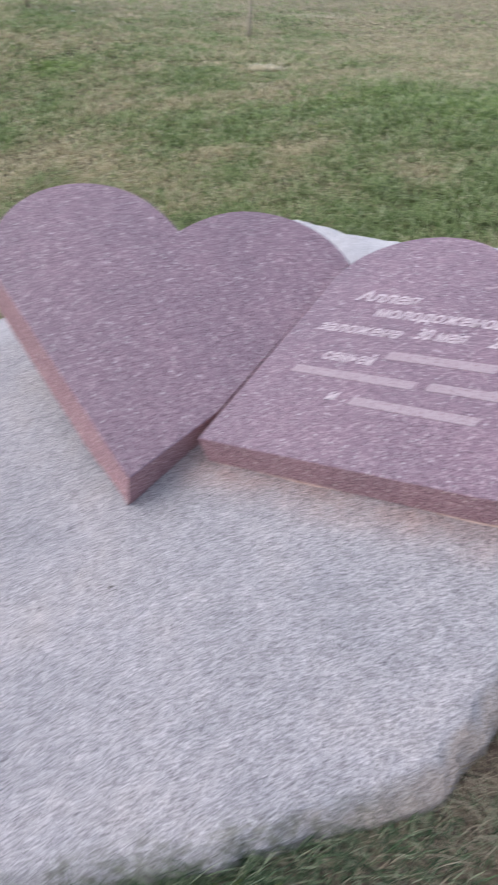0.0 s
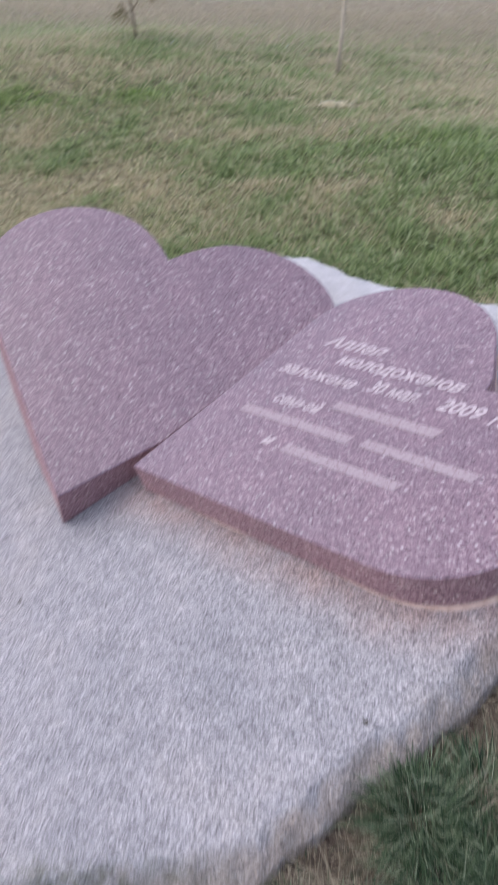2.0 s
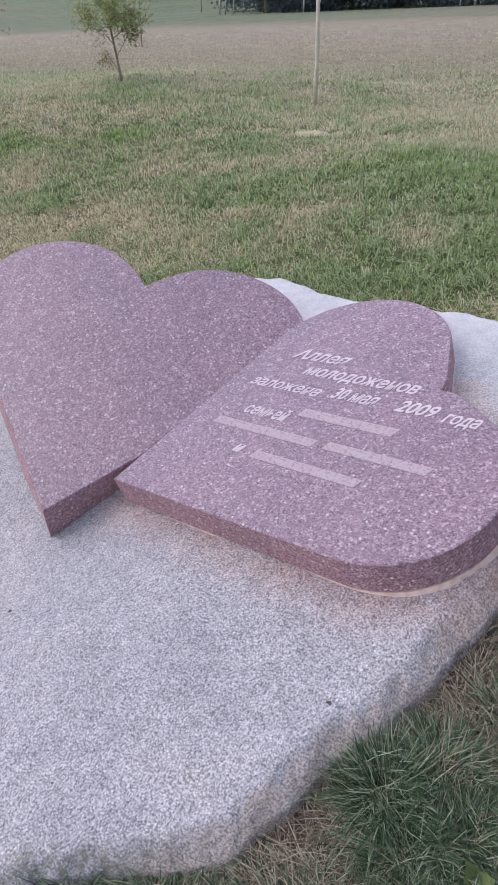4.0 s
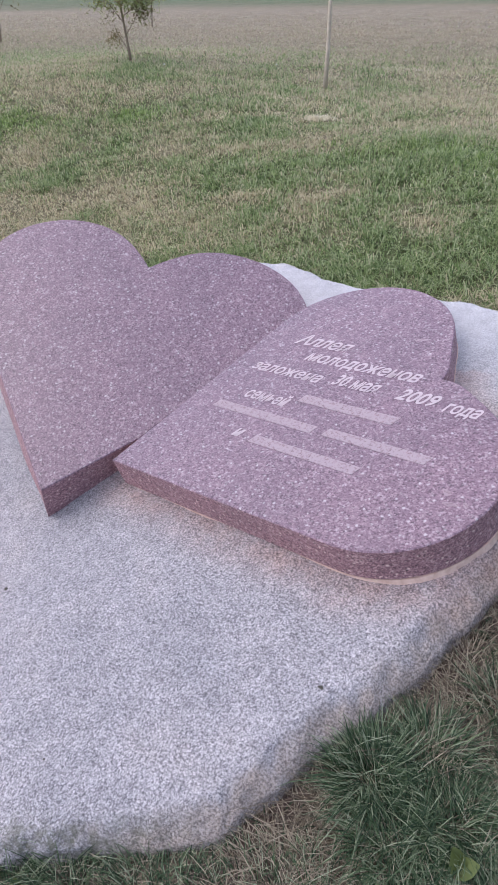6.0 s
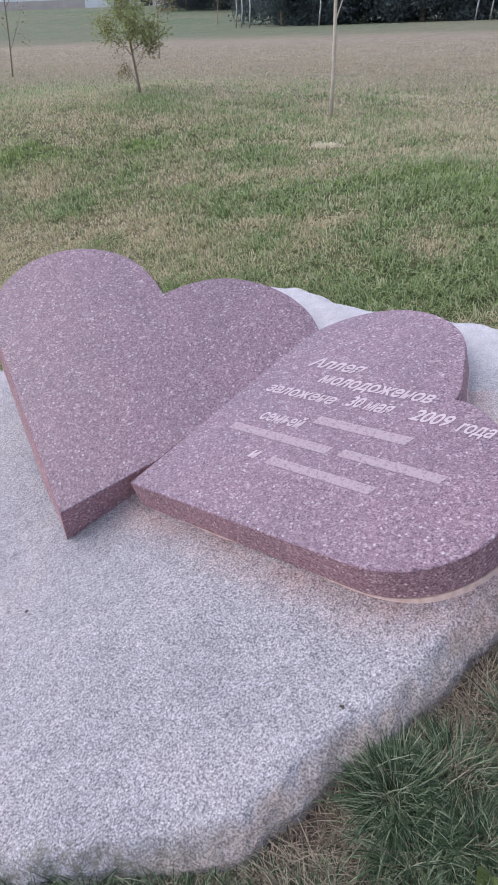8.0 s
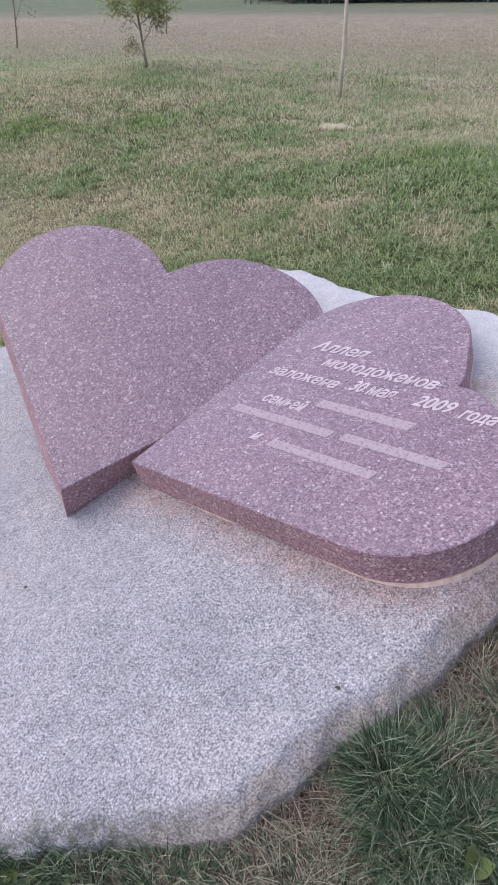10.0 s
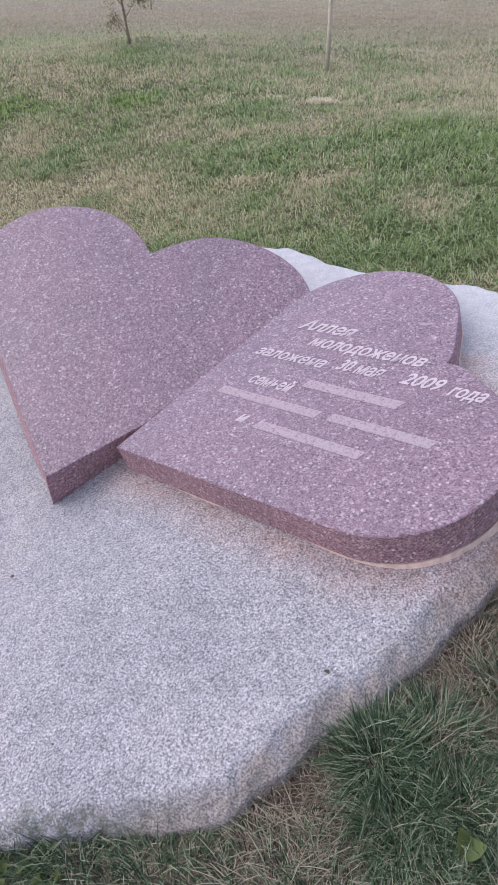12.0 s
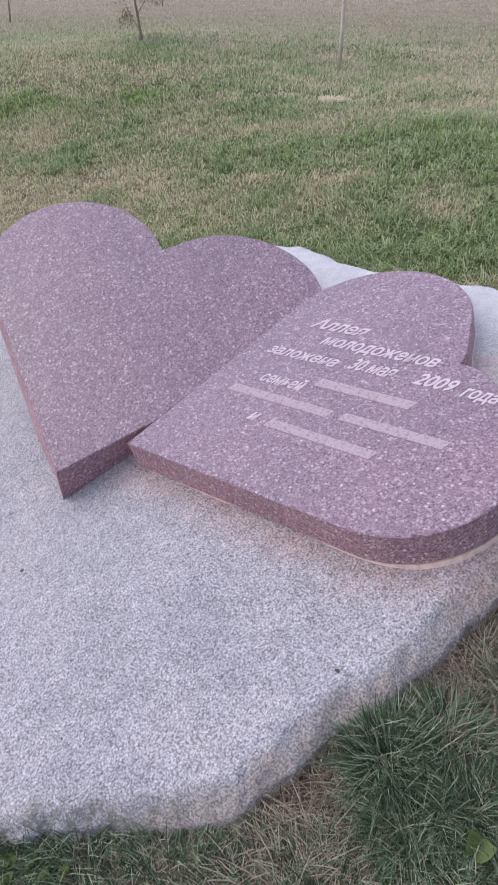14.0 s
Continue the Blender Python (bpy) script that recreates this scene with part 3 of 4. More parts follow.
def name_bar(x, y, length, height, parent):
    """A plain bar in place of a name."""
    bm = bmesh.new()
    s = 0.38 * height
    q = [(0, 0), (length - s, 0), (length, height), (s, height)]
    bot, top = [bm.verts.new((*p, 0.0)) for p in q], [bm.verts.new((*p, 0.0010)) for p in q]
    bm.faces.new(top)
    for k in range(4):
        bm.faces.new((bot[k], bot[(k + 1) % 4], top[(k + 1) % 4], top[k]))
    ob = part("engraved_bar", bm, BAR, parent, "pale engraved bar")
    ob.matrix_local = pose(x, y, 0, 0, 0, math.degrees(SLANT))
    return ob


def along(x0, y0, x1, y1):
    return math.hypot(x1 - x0, y1 - y0)


K = 1.15 * RIGHT_SIZE
for words, x0, y0, x1, y1, h in (("Аллея", -0.269, 0.465, -0.162, 0.586, 0.043), ("молодоженов", -0.187, 0.479, 0.004, 0.717, 0.041),
                                 ("заложена", -0.213, 0.348, -0.085, 0.507, 0.037), ("30 мая", -0.065, 0.528, 0.006, 0.623, 0.041),
                                 ("2009", 0.042, 0.65, 0.105, 0.722, 0.041), ("года", 0.118, 0.729, 0.171, 0.789, 0.038),
                                 ("семьей", -0.106, 0.324, -0.025, 0.418, 0.038), ("и", 0.02, 0.287, 0.04, 0.308, 0.034)):
    lettering(words, K * x0, K * y0, K * along(x0, y0, x1, y1), 0.92 * K * h, text_heart)
for x0, y0, x1, y1, h in ((-0.035, 0.446, 0.140, 0.621, 0.026), (-0.104, 0.246, 0.086, 0.467, 0.024), (0.098, 0.482, 0.255, 0.67, 0.024), (0.058, 0.324, 0.227, 0.541, 0.024)):
    name_bar(K * x0, K * y0, K * along(x0, y0, x1, y1), K * h, text_heart)


def scuff(x, y, length, width, turn, parent):
    """A pale worn nick in the polish."""
    bm = bmesh.new()
    ring = []
    for k in range(14):
        a = math.tau * k / 14
        r = 1 + 0.45 * nz(math.cos(a) * 3, math.sin(a) * 3, 1.0, x * 20)
        ring.append(bm.verts.new((0.5 * length * r * math.cos(a), 0.5 * width * r * math.sin(a), 0.0004)))
    bm.faces.new(ring)
    ob = part("scuff", bm, SCUFF, parent, "pale scuff in the polish")
    ob.matrix_local = pose(x, y, 0, 0, 0, turn)


for x, y, length, width, turn in ((-0.155, 0.858, 0.035, 0.010, 70), (0.38, 0.775, 0.022, 0.013, 20), (0.412, 0.772, 0.030, 0.012, 60), (0.425, 0.80, 0.016, 0.010, 0)):
    scuff(x, y, length, width, turn, text_heart)


# ---- mortar beds under the hearts ----
def mortar_bed(at, shape, thick, spread, label):
    """Fills the gap between a heart and the stone; it wells out a little where the gap is wide."""
    tight, wide, toe = inset(shape, spread), inset(shape, spread - 0.0065), inset(shape, spread - 0.010)
    bm = bmesh.new()
    top, low = [], []
    for q, o, e in zip(tight, wide, toe):
        p = at @ Vector((q.x, q.y, -thick))
        u = 0.55 + 0.45 * smoothstep(0.002, 0.012, p.z - stone_top(p.x, p.y))
        u *= 0.75 + 0.5 * (0.5 + nz(p.x, p.y, 16, 3.0))
        q, e = q.lerp(o, u), q.lerp(e, u)
        p, f = at @ Vector((q.x, q.y, -thick - 0.0015)), at @ Vector((e.x, e.y, -thick))
        lift = 0.0035 + 0.003 * nz(f.x, f.y, 22, 1.0)
        top.append(bm.verts.new((p.x, p.y, max(p.z, stone_top(p.x, p.y) + lift))))
        low.append(bm.verts.new((f.x, f.y, stone_top(f.x, f.y) - 0.004)))
    cap = [bm.faces.new(top), bm.faces.new(list(reversed(low)))]
    n = len(top)
    for k in range(n):
        bm.faces.new((top[k], low[k], low[(k + 1) % n], top[(k + 1) % n]))
    bmesh.ops.triangulate(bm, faces=cap)
    return tagged(part("mortar_bed", bm, MORTAR), label, "mortar")


mortar_bed(RIGHT_AT, RIGHT_SHAPE, 0.092, 0.006, "pinkish mortar bed under the lettered heart")
mortar_bed(LEFT_AT, LEFT_SHAPE, 0.13, 0.13, "mortar wedge propping the plain heart")


build_boulder()


# ---- grass ----
def grass_mesh(rows):
    """Blades from rows of (x, y, z, heading, height, width, lean, bow)."""
    a = np.array(rows)
    x, y, z, hd, ht, wd, lean, bow = a.T
    dx, dy = np.cos(hd), np.sin(hd)
    sx, sy = -dy * wd / 2, dx * wd / 2
    n = len(a)
    v = np.empty((n, 7, 3))
    drop = np.sqrt(np.maximum(0.08, 1 - 0.55 * (lean + bow) ** 2))
    for k, (u, taper) in enumerate(((0.0, 1.0), (0.45, 0.9), (0.78, 0.6))):
        out, up = ht * (lean * u + bow * u * u), ht * u * (1 - (1 - drop) * u * u) - (0.004 if k == 0 else 0.0)
        side = -1 if k % 2 == 0 else 1
        v[:, 2 * k] = np.c_[x + dx * out + side * sx * taper, y + dy * out + side * sy * taper, z + up]
        v[:, 2 * k + 1] = np.c_[x + dx * out - side * sx * taper, y + dy * out - side * sy * taper, z + up]
    v[:, 6] = np.c_[x + dx * ht * (lean + bow), y + dy * ht * (lean + bow), z + ht * drop]
    me = bpy.data.meshes.new("grass")
    me.vertices.add(7 * n)
    me.vertices.foreach_set("co", v.ravel())
    base = 7 * np.arange(n)[:, None]
    loops = np.concatenate([base + np.array([[0, 1, 2, 3]]), base + np.array([[3, 2, 5, 4]]), base + np.array([[4, 5, 6]])], 1).ravel()
    me.loops.add(11 * n)
    me.loops.foreach_set("vertex_index", loops)
    me.polygons.add(3 * n)
    start = (11 * np.arange(n)[:, None] + np.array([[0, 4, 8]])).ravel()
    me.polygons.foreach_set("loop_start", start)
    me.polygons.foreach_set("use_smooth", np.ones(3 * n, bool))
    me.update(calc_edges=True)
    return me


rng = random.Random(11)


def in_stone(x, y, grow=0.0):
    inside = False
    n = len(RIM)
    for i in range(n):
        (x0, y0), (x1, y1) = RIM[i], RIM[(i + 1) % n]
        x0, y0, x1, y1 = x0 * (1 - grow) , y0 + (1.7 - y0) * grow, x1 * (1 - grow), y1 + (1.7 - y1) * grow
        if (y0 > y) != (y1 > y) and x < (x1 - x0) * (y - y0) / (y1 - y0) + x0:
            inside = not inside
    return inside


green_rows, lush_rows, dry_rows, faded_rows, tuft_rows, straw_rows = [], [], [], [], [], []


def sow(x0, x1, y0, y1, per_m2, height, width):
    for _ in range(int((x1 - x0) * (y1 - y0) * per_m2)):
        x, y = rng.uniform(x0, x1), rng.uniform(y0, y1)
        mid, half = 0.9 - 0.42 * (y - 0.4), 0.62 + 0.56 * (y - 0.4)
        if abs(x - mid) > half or in_stone(x, y, 0.02):
            continue
        if y < 2.4 and rng.random() < 0.6 * bare(x, y):
            continue
        g = sward(x, y)
        clump = 0.5 + 0.75 * nz(x, y, 13, 2.9) + 0.45 * nz(x, y, 4.5, 0.7)
        if rng.random() > 0.42 + 0.8 * clump or (y > 13 and rng.random() < smoothstep(13, 24, y)):
            continue
        h = height * rng.uniform(0.45, 1.15) * (0.55 + 0.6 * max(0.0, clump)) * (0.85 + 0.4 * g)
        row = (x, y, ground_z(x, y), rng.uniform(0, math.tau), h, width * rng.uniform(0.6, 1.2), rng.uniform(0.2, 1.5), rng.uniform(-0.2, 0.9))
        lush, parched = (tuft_rows, straw_rows) if y < 2.2 and x > -0.3 else (green_rows, dry_rows)
        if rng.random() < 0.95 * smoothstep(4.0, 10.5, y + 1.5 * nz(x, y, 0.6, 7.0)):
            parched = faded_rows
        if rng.random() < 0.8 * smoothstep(6.5, 12.0, y + 1.2 * nz(x, y, 0.8, 5.0)):
            lush = faded_rows
        if lush is green_rows and rng.random() < 0.7 * max(hump(x, y, -2.4, 4.42, 0.4, 0.24), hump(x, y, -1.57, 4.62, 0.22, 0.13), 0.8 * hump(x, y, 1.0, 3.75, 0.35, 0.22), 0.5 * hump(x, y, 0.5, 4.0, 0.6, 0.15)):
            lush = lush_rows
        (lush if rng.random() < 0.12 + 0.85 * g else parched).append(row)


sow(-2.4, 2.6, 2.3, 3.4, 20000, 0.036, 0.0042)
sow(-2.8, 3.0, 3.4, 4.6, 14000, 0.036, 0.0052)
sow(-4.2, 3.4, 4.6, 6.4, 8000, 0.037, 0.0064)
sow(-7.0, 4.0, 6.4, 9.5, 3000, 0.038, 0.009)
sow(-12.0, 6.0, 9.5, 14.0, 1400, 0.038, 0.012)
sow(-18.0, 8.0, 14.0, 24.0, 420, 0.036, 0.016)
sow(-2.2, -0.4, 1.8, 2.5, 12000, 0.036, 0.0042)
sow(-0.4, 2.0, 0.40, 2.4, 22000, 0.038, 0.0021)
pale_rows = []
for cx, cy, rx, ry, n, rows in ((-0.27, 4.62, 0.04, 0.022, 220, pale_rows), (-0.33, 7.15, 0.14, 0.05, 60, pale_rows), (-0.75, 4.9, 0.28, 0.06, 260, dry_rows), (0.75, 5.3, 0.25, 0.10, 220, dry_rows), (-0.27, 3.47, 0.08, 0.04, 140, dry_rows), (-0.6, 4.1, 0.3, 0.05, 200, dry_rows)):
    for _ in range(n):
        x, y = rng.gauss(cx, rx), rng.gauss(cy, ry)
        rows.append((x, y, ground_z(x, y) + 0.012, rng.uniform(0, math.tau), 0.034 * rng.uniform(0.6, 1.2), 0.005, rng.uniform(0.6, 1.3), rng.uniform(0, 0.5)))
tagged(link("grass", grass_mesh(green_rows), GRASS_GREEN), "short mown green meadow grass", "grass", kind="stuff")
tagged(link("pale_grass", grass_mesh(pale_rows), GRASS_PALE), "small bleached patches of dead grass in the meadow", "grass", kind="stuff")
tagged(link("lush_grass", grass_mesh(lush_rows), GRASS_LUSH), "fresh yellow-green patches of meadow grass", "grass", kind="stuff")
tagged(link("faded_grass", grass_mesh(faded_rows), GRASS_FADED), "withered mauve-brown meadow grass farther off", "grass", kind="stuff")
tagged(link("dry_grass", grass_mesh(dry_rows), GRASS_DRY), "short sun-dried straw-coloured meadow grass", "grass", kind="stuff")

# ---- longer grass at the foot of the stone ----


def tuft(cx, cy, radius, count, height, rows, width=0.0034, lean=0.9):
    for _ in range(int(count * 1.5)):
        a, r = rng.uniform(0, math.tau), radius * math.sqrt(rng.random())
        x, y = cx + r * math.cos(a), cy + r * math.sin(a)
        if in_stone(x, y, 0.015):
            continue
        hd = a + rng.gauss(0, 0.7)
        rows.append((x, y, ground_z(x, y), hd, 0.8 * height * rng.uniform(0.45, 1.2), width * rng.uniform(0.6, 1.2), lean * rng.uniform(0.1, 0.8) * (0.4 + r / radius), rng.uniform(0.1, 0.95)))


for cx, cy, r, n, h in ((0.985, 1.13, 0.055, 520, 0.10), (1.07, 1.19, 0.05, 330, 0.09), (1.04, 1.05, 0.06, 330, 0.085), (1.13, 1.10, 0.06, 300, 0.085), (1.17, 1.31, 0.04, 110, 0.08),
                        (1.10, 0.96, 0.07, 260, 0.075), (0.20, 0.715, 0.11, 330, 0.06), (0.42, 0.80, 0.07, 120, 0.055), (1.27, 1.18, 0.09, 260, 0.085), (1.22, 0.98, 0.10, 280, 0.075),
                        (0.05, 0.64, 0.13, 420, 0.10), (0.32, 0.755, 0.06, 200, 0.105), (0.50, 0.83, 0.06, 120, 0.09), (0.16, 0.70, 0.10, 300, 0.11), (-0.15, 0.60, 0.14, 300, 0.10), (0.42, 0.78, 0.07, 150, 0.10), (0.66, 0.86, 0.06, 60, 0.06), (1.36, 1.32, 0.10, 180, 0.08),
                        (0.86, 0.86, 0.12, 220, 0.05), (0.98, 0.90, 0.10, 190, 0.06), (0.72, 0.82, 0.12, 260, 0.055), (0.55, 0.78, 0.12, 260, 0.06), (0.35, 0.70, 0.12, 240, 0.07), (1.20, 1.45, 0.08, 70, 0.06), (1.10, 0.82, 0.14, 260, 0.07)):
    tuft(cx, cy, r, int(1.5 * n), h, tuft_rows, 0.0019)
for cx, cy, r, n, h in ((1.19, 1.42, 0.14, 170, 0.055), (0.93, 0.93, 0.10, 200, 0.05), (1.08, 1.08, 0.20, 700, 0.07), (1.24, 1.28, 0.14, 260, 0.07), (0.62, 0.82, 0.11, 240, 0.045),
                        (1.27, 1.7, 0.14, 260, 0.065), (0.3, 0.70, 0.14, 180, 0.055), (1.33, 2.0, 0.13, 180, 0.06), (0.97, 0.85, 0.2, 520, 0.06), (1.38, 1.5, 0.2, 200, 0.06), (0.80, 0.97, 0.06, 60, 0.03), (1.16, 1.52, 0.09, 170, 0.05), (1.10, 1.38, 0.07, 160, 0.055), (1.13, 1.28, 0.09, 220, 0.06), (1.02, 1.24, 0.05, 90, 0.05), (0.86, 0.94, 0.09, 140, 0.045), (1.22, 1.62, 0.10, 160, 0.05)):
    tuft(cx, cy, r, int(1.3 * n), h, straw_rows, 0.0017, 1.6)
tagged(link("long_grass", grass_mesh(tuft_rows), TUFT_GREEN), "dark green uncut grass tufts beside the boulder", "grass", kind="stuff")
tagged(link("straw", grass_mesh(straw_rows), STRAW), "dead straw-coloured grass beside the boulder", "grass", kind="stuff")


# ---- trees ----
def leaf_mesh(spots, size, slim, seed):
    """Small bent leaves at the spots."""
    r = random.Random(seed)
    verts, faces = [], []
    for p in spots:
        d = Vector((r.gauss(0, 1), r.gauss(0, 1), r.gauss(-0.2, 0.8))).normalized()
        s = d.orthogonal().normalized()
        s.rotate(Matrix.Rotation(r.uniform(0, math.tau), 3, d))
        L, W = size * r.uniform(0.6, 1.3), size * slim * r.uniform(0.6, 1.2)
        up = d.cross(s) * L * 0.12
        k = len(verts)
        p = Vector(p)
        verts += [p, p + d * L * 0.5 + s * W + up, p + d * L, p + d * L * 0.5 - s * W + up]
        faces += [(k, k + 1, k + 2), (k, k + 2, k + 3)]
    me = bpy.data.meshes.new("leaves")
    me.from_pydata(verts, [], faces)
    return me


def sapling(x, y, lean, height, radius, branches, bark, label, leaves=None):
    """branches: (start height, heading, length, rise, twigs)."""
    root = tagged(new("sapling", None), label, "young tree", group="saplings in the meadow")
    root.location = (x, y, ground_z(x, y) - 0.02)
    r = random.Random(int(x * 100) + 7)
    bm = bmesh.new()
    pts = [Vector((lean[0] * h / height + 0.012 * math.sin(3 * h), lean[1] * h / height, h)) for h in [height * k / 12 for k in range(13)]]
    tube(bm, pts, [radius * (1.25 if k == 0 else 1 - 0.55 * k / 12) for k in range(13)], 10)
    part("trunk", bm, bark, root)
    ends = []
    for start, head, length, rise, twigs in branches:
        bm = bmesh.new()
        base = Vector((lean[0] * start / height, lean[1] * start / height, start))
        d = Vector((math.cos(head), math.sin(head), rise)).normalized()
        path = [base + d * length * k / 6 + Vector((0, 0, 0.10 * length * (k / 6) ** 2)) for k in range(7)]
        tube(bm, path, [radius * 0.42 * (1 - 0.75 * k / 6) for k in range(7)], 6)
        ends += path[2:]
        branch = part("branch", bm, bark, root)
        for _ in range(twigs):
            o = path[r.randint(2, 6)]
            e = Vector((math.cos(head) + r.gauss(0, 0.7), math.sin(head) + r.gauss(0, 0.7), r.uniform(-0.35, 0.7))).normalized()
            tl = length * r.uniform(0.25, 0.6)
            tp = [o + e * tl * k / 4 - Vector((0, 0, 0.18 * tl * (k / 4) ** 2)) for k in range(5)]
            bm = bmesh.new()
            tube(bm, tp, [radius * 0.14 * (1 - 0.7 * k / 4) for k in range(5)], 4)
            part("twig", bm, bark, branch)
            ends += tp[1:]
    if leaves:
        for mat, count, size, slim, spread, low, high in leaves:
            here = [e for e in ends if low <= e.z <= high]
            spots = [Vector(r.choice(here)) + Vector((r.gauss(0, spread), r.gauss(0, spread), r.gauss(0, spread))) for _ in range(count)]
            link("foliage", leaf_mesh(spots, size, slim, 5), mat, root)
    return root


sapling(-0.61, 5.78, (0.0, 0.05), 3.2, 0.0145, [(0.60, 0.1, 0.80, 2.7, 2), (0.93, 3.0, 0.24, 0.9, 1), (0.97, 0.2, 0.40, 0.9, 2), (1.06, 0.5, 0.5, 0.6, 3), (1.12, 3.3, 0.4, 1.2, 2), (1.3, 0.2, 0.5, 0.8, 6), (1.5, 3.3, 0.6, 0.9, 5), (1.9, 0.8, 0.6, 0.9, 5), (2.4, 4.0, 0.5, 1.0, 4)],
        BARK_PALE, "bare thin sapling with a straight pale trunk in the meadow")
sapling(-2.42, 6.06, (-0.34, 0.1), 1.9, 0.0105,
        [(0.10 + 0.105 * k, (2.9, 0.2, 3.6, 5.7, 2.3, 0.9, 4.3, 1.6)[k % 8], 0.22 + 0.05 * math.sin(0.5 * k), 1.1 + 0.06 * k, 6 if k > 1 else 4) for k in range(17)] + [(0.34, 0.15, 0.26, 0.5, 6), (0.42, 6.1, 0.24, 0.35, 5)],
        BARK, "young leafy tree with a slim leaning brown trunk", [(LEAF_BROWN, 1500, 0.028, 0.17, 0.028, 0.15, 0.75), (LEAF, 9000, 0.036, 0.13, 0.05, 0.42, 3.0)])
sapling(-7.04, 9.86, (0.22, 0.0), 1.9, 0.012, [(0.35, 0.3, 0.5, 1.6, 4), (0.6, 2.8, 0.4, 1.2, 4), (0.9, 0.8, 0.4, 1.3, 4), (1.2, 3.4, 0.4, 1.4, 4)], BARK, "thin nearly leafless sapling in dry grass", [(LEAF_BROWN, 160, 0.04, 0.25, 0.05, 0, 9)])
sapling(-6.9, 14.2, (0.1, 0.0), 1.9, 0.011, [(0.7, 0.2, 0.4, 1.4, 5), (0.9, 2.9, 0.4, 1.2, 5), (1.2, 0.9, 0.4, 1.3, 5)], BARK, "small sapling with reddish withered leaves", [(LEAF_BROWN, 420, 0.06, 0.25, 0.08, 0, 9)])
sapling(-29.9, 65.2, (0.2, 0.0), 4.5, 0.045, [(1.6, 0.2, 0.9, 1.4, 5), (2.0, 2.9, 0.9, 1.2, 5), (2.6, 0.9, 0.8, 1.3, 5)], BARK, "slender sapling far off in the meadow", [(LEAF_BROWN, 300, 0.12, 0.3, 0.25, 0, 9)])


def woodland_tree(height, width, clear, seed, leaf_mat, bark, size, count, label, group, category="tree"):
    root = tagged(new("tree", None), label, category, group=group)
    r = random.Random(seed)
    bm = bmesh.new()
    pts = [Vector((0.15 * math.sin(h * 0.5 + seed), 0.15 * math.cos(h * 0.4 + seed), h)) for h in [height * k / 10 for k in range(11)]]
    tube(bm, pts, [height * 0.013 * (1 - 0.85 * k / 10) for k in range(11)], 8)
    limbs = []
    for k in range(26):
        h = clear + (height - clear) * (k / 26) ** 0.9
        a = k * 2.4 + r.uniform(-0.4, 0.4)
        l = width * (1 - 0.75 * (h - clear) / (height - clear)) * r.uniform(0.6, 1.05)
        path = [Vector((0, 0, h)) + Vector((math.cos(a), math.sin(a), 0.15)) * l * j / 4 - Vector((0, 0, 0.12 * l * (j / 4) ** 2)) for j in range(5)]
        tube(bm, path, [0.05 * (1 - 0.8 * j / 4) for j in range(5)], 5)
        limbs.append((path, l))
    part("trunk", bm, bark, root)
    spots = []
    for _ in range(count):
        path, l = r.choice(limbs[:7] if r.random() < 0.6 else limbs)
        u = r.random() ** 0.6 * 4
        j = min(3, int(u))
        p = path[j].lerp(path[j + 1], u - j)
        s = 0.16 * l + 0.22
        spots.append(p + Vector((r.gauss(0, s), r.gauss(0, s), r.gauss(0, 0.75 * s))))
    link("crown", leaf_mesh(spots, size, 0.4, seed), leaf_mat, root)
    return root


dark_a = woodland_tree(13, 3.2, 0.7, 3, LEAF_HAZED, BARK, 0.20, 12000, "tall dark-leaved tree at the edge of a wood", "edge of the wood")
dark_b = woodland_tree(15, 2.8, 1.0, 8, LEAF_HAZED, BARK, 0.21, 12000, "tall dark-leaved tree at the edge of a wood", "edge of the wood")
dark_c = woodland_tree(11, 3.6, 0.3, 15, LEAF_HAZED, BARK, 0.20, 12000, "tall dark-leaved tree at the edge of a wood", "edge of the wood")
kinds = [dark_a, dark_b, dark_c]
r = random.Random(4)
line = [(-19.0 + 2.35 * k + r.uniform(-0.6, 0.6), 55.0 + r.uniform(-1.2, 1.5) + 0.05 * k) for k in range(16)]
line += [(-24 + 3.1 * k + r.uniform(-0.8, 0.8), 62.0 + r.uniform(-1.5, 1.5)) for k in range(15)]
line += [(-37.0, 86), (-40.5, 88), (-44.5, 87), (-33.5, 90), (-30, 86), (-27, 84), (-24, 88), (-48, 92)]
for k, (x, y) in enumerate(line):
    if k < 3:
        t = kinds[k]
        t.matrix_world = pose(x, y, ground_z(x, y) - 0.1, 0, 0, 57 * k)
    else:
        copy_thing(kinds[k % 3], pose(x, y, ground_z(x, y) - 0.1, 0, 0, 57 * k))
bright = woodland_tree(6.5, 2.2, 0.3, 21, LEAF_BRIGHT, BARK, 0.18, 9000, "bushy fresh green tree in front of the dark wood", "edge of the wood")
bright.matrix_world = pose(1.3, 49.0, ground_z(1.3, 49) - 0.1)


def birch(x, y, height):
    root = tagged(new("birch_tree", None), "slender birch with a thin white trunk before the wood", "birch", group="birches before the wood")
    rr = random.Random(int(x * 10))
    bm = bmesh.new()
    tube(bm, [Vector((0.1 * math.sin(h), 0, h)) for h in [height * k / 8 for k in range(9)]], [0.055 * (1 - 0.7 * k / 8) for k in range(9)], 8)
    part("trunk", bm, BIRCH, root)
    spots = [Vector((rr.gauss(0, 0.7), rr.gauss(0, 0.7), rr.uniform(0.55, 1.0) * height)) for _ in range(420)]
    link("crown", leaf_mesh(spots, 0.3, 0.4, 9), LEAF_HAZED, root)
    root.location = (x, y, ground_z(x, y) - 0.05)


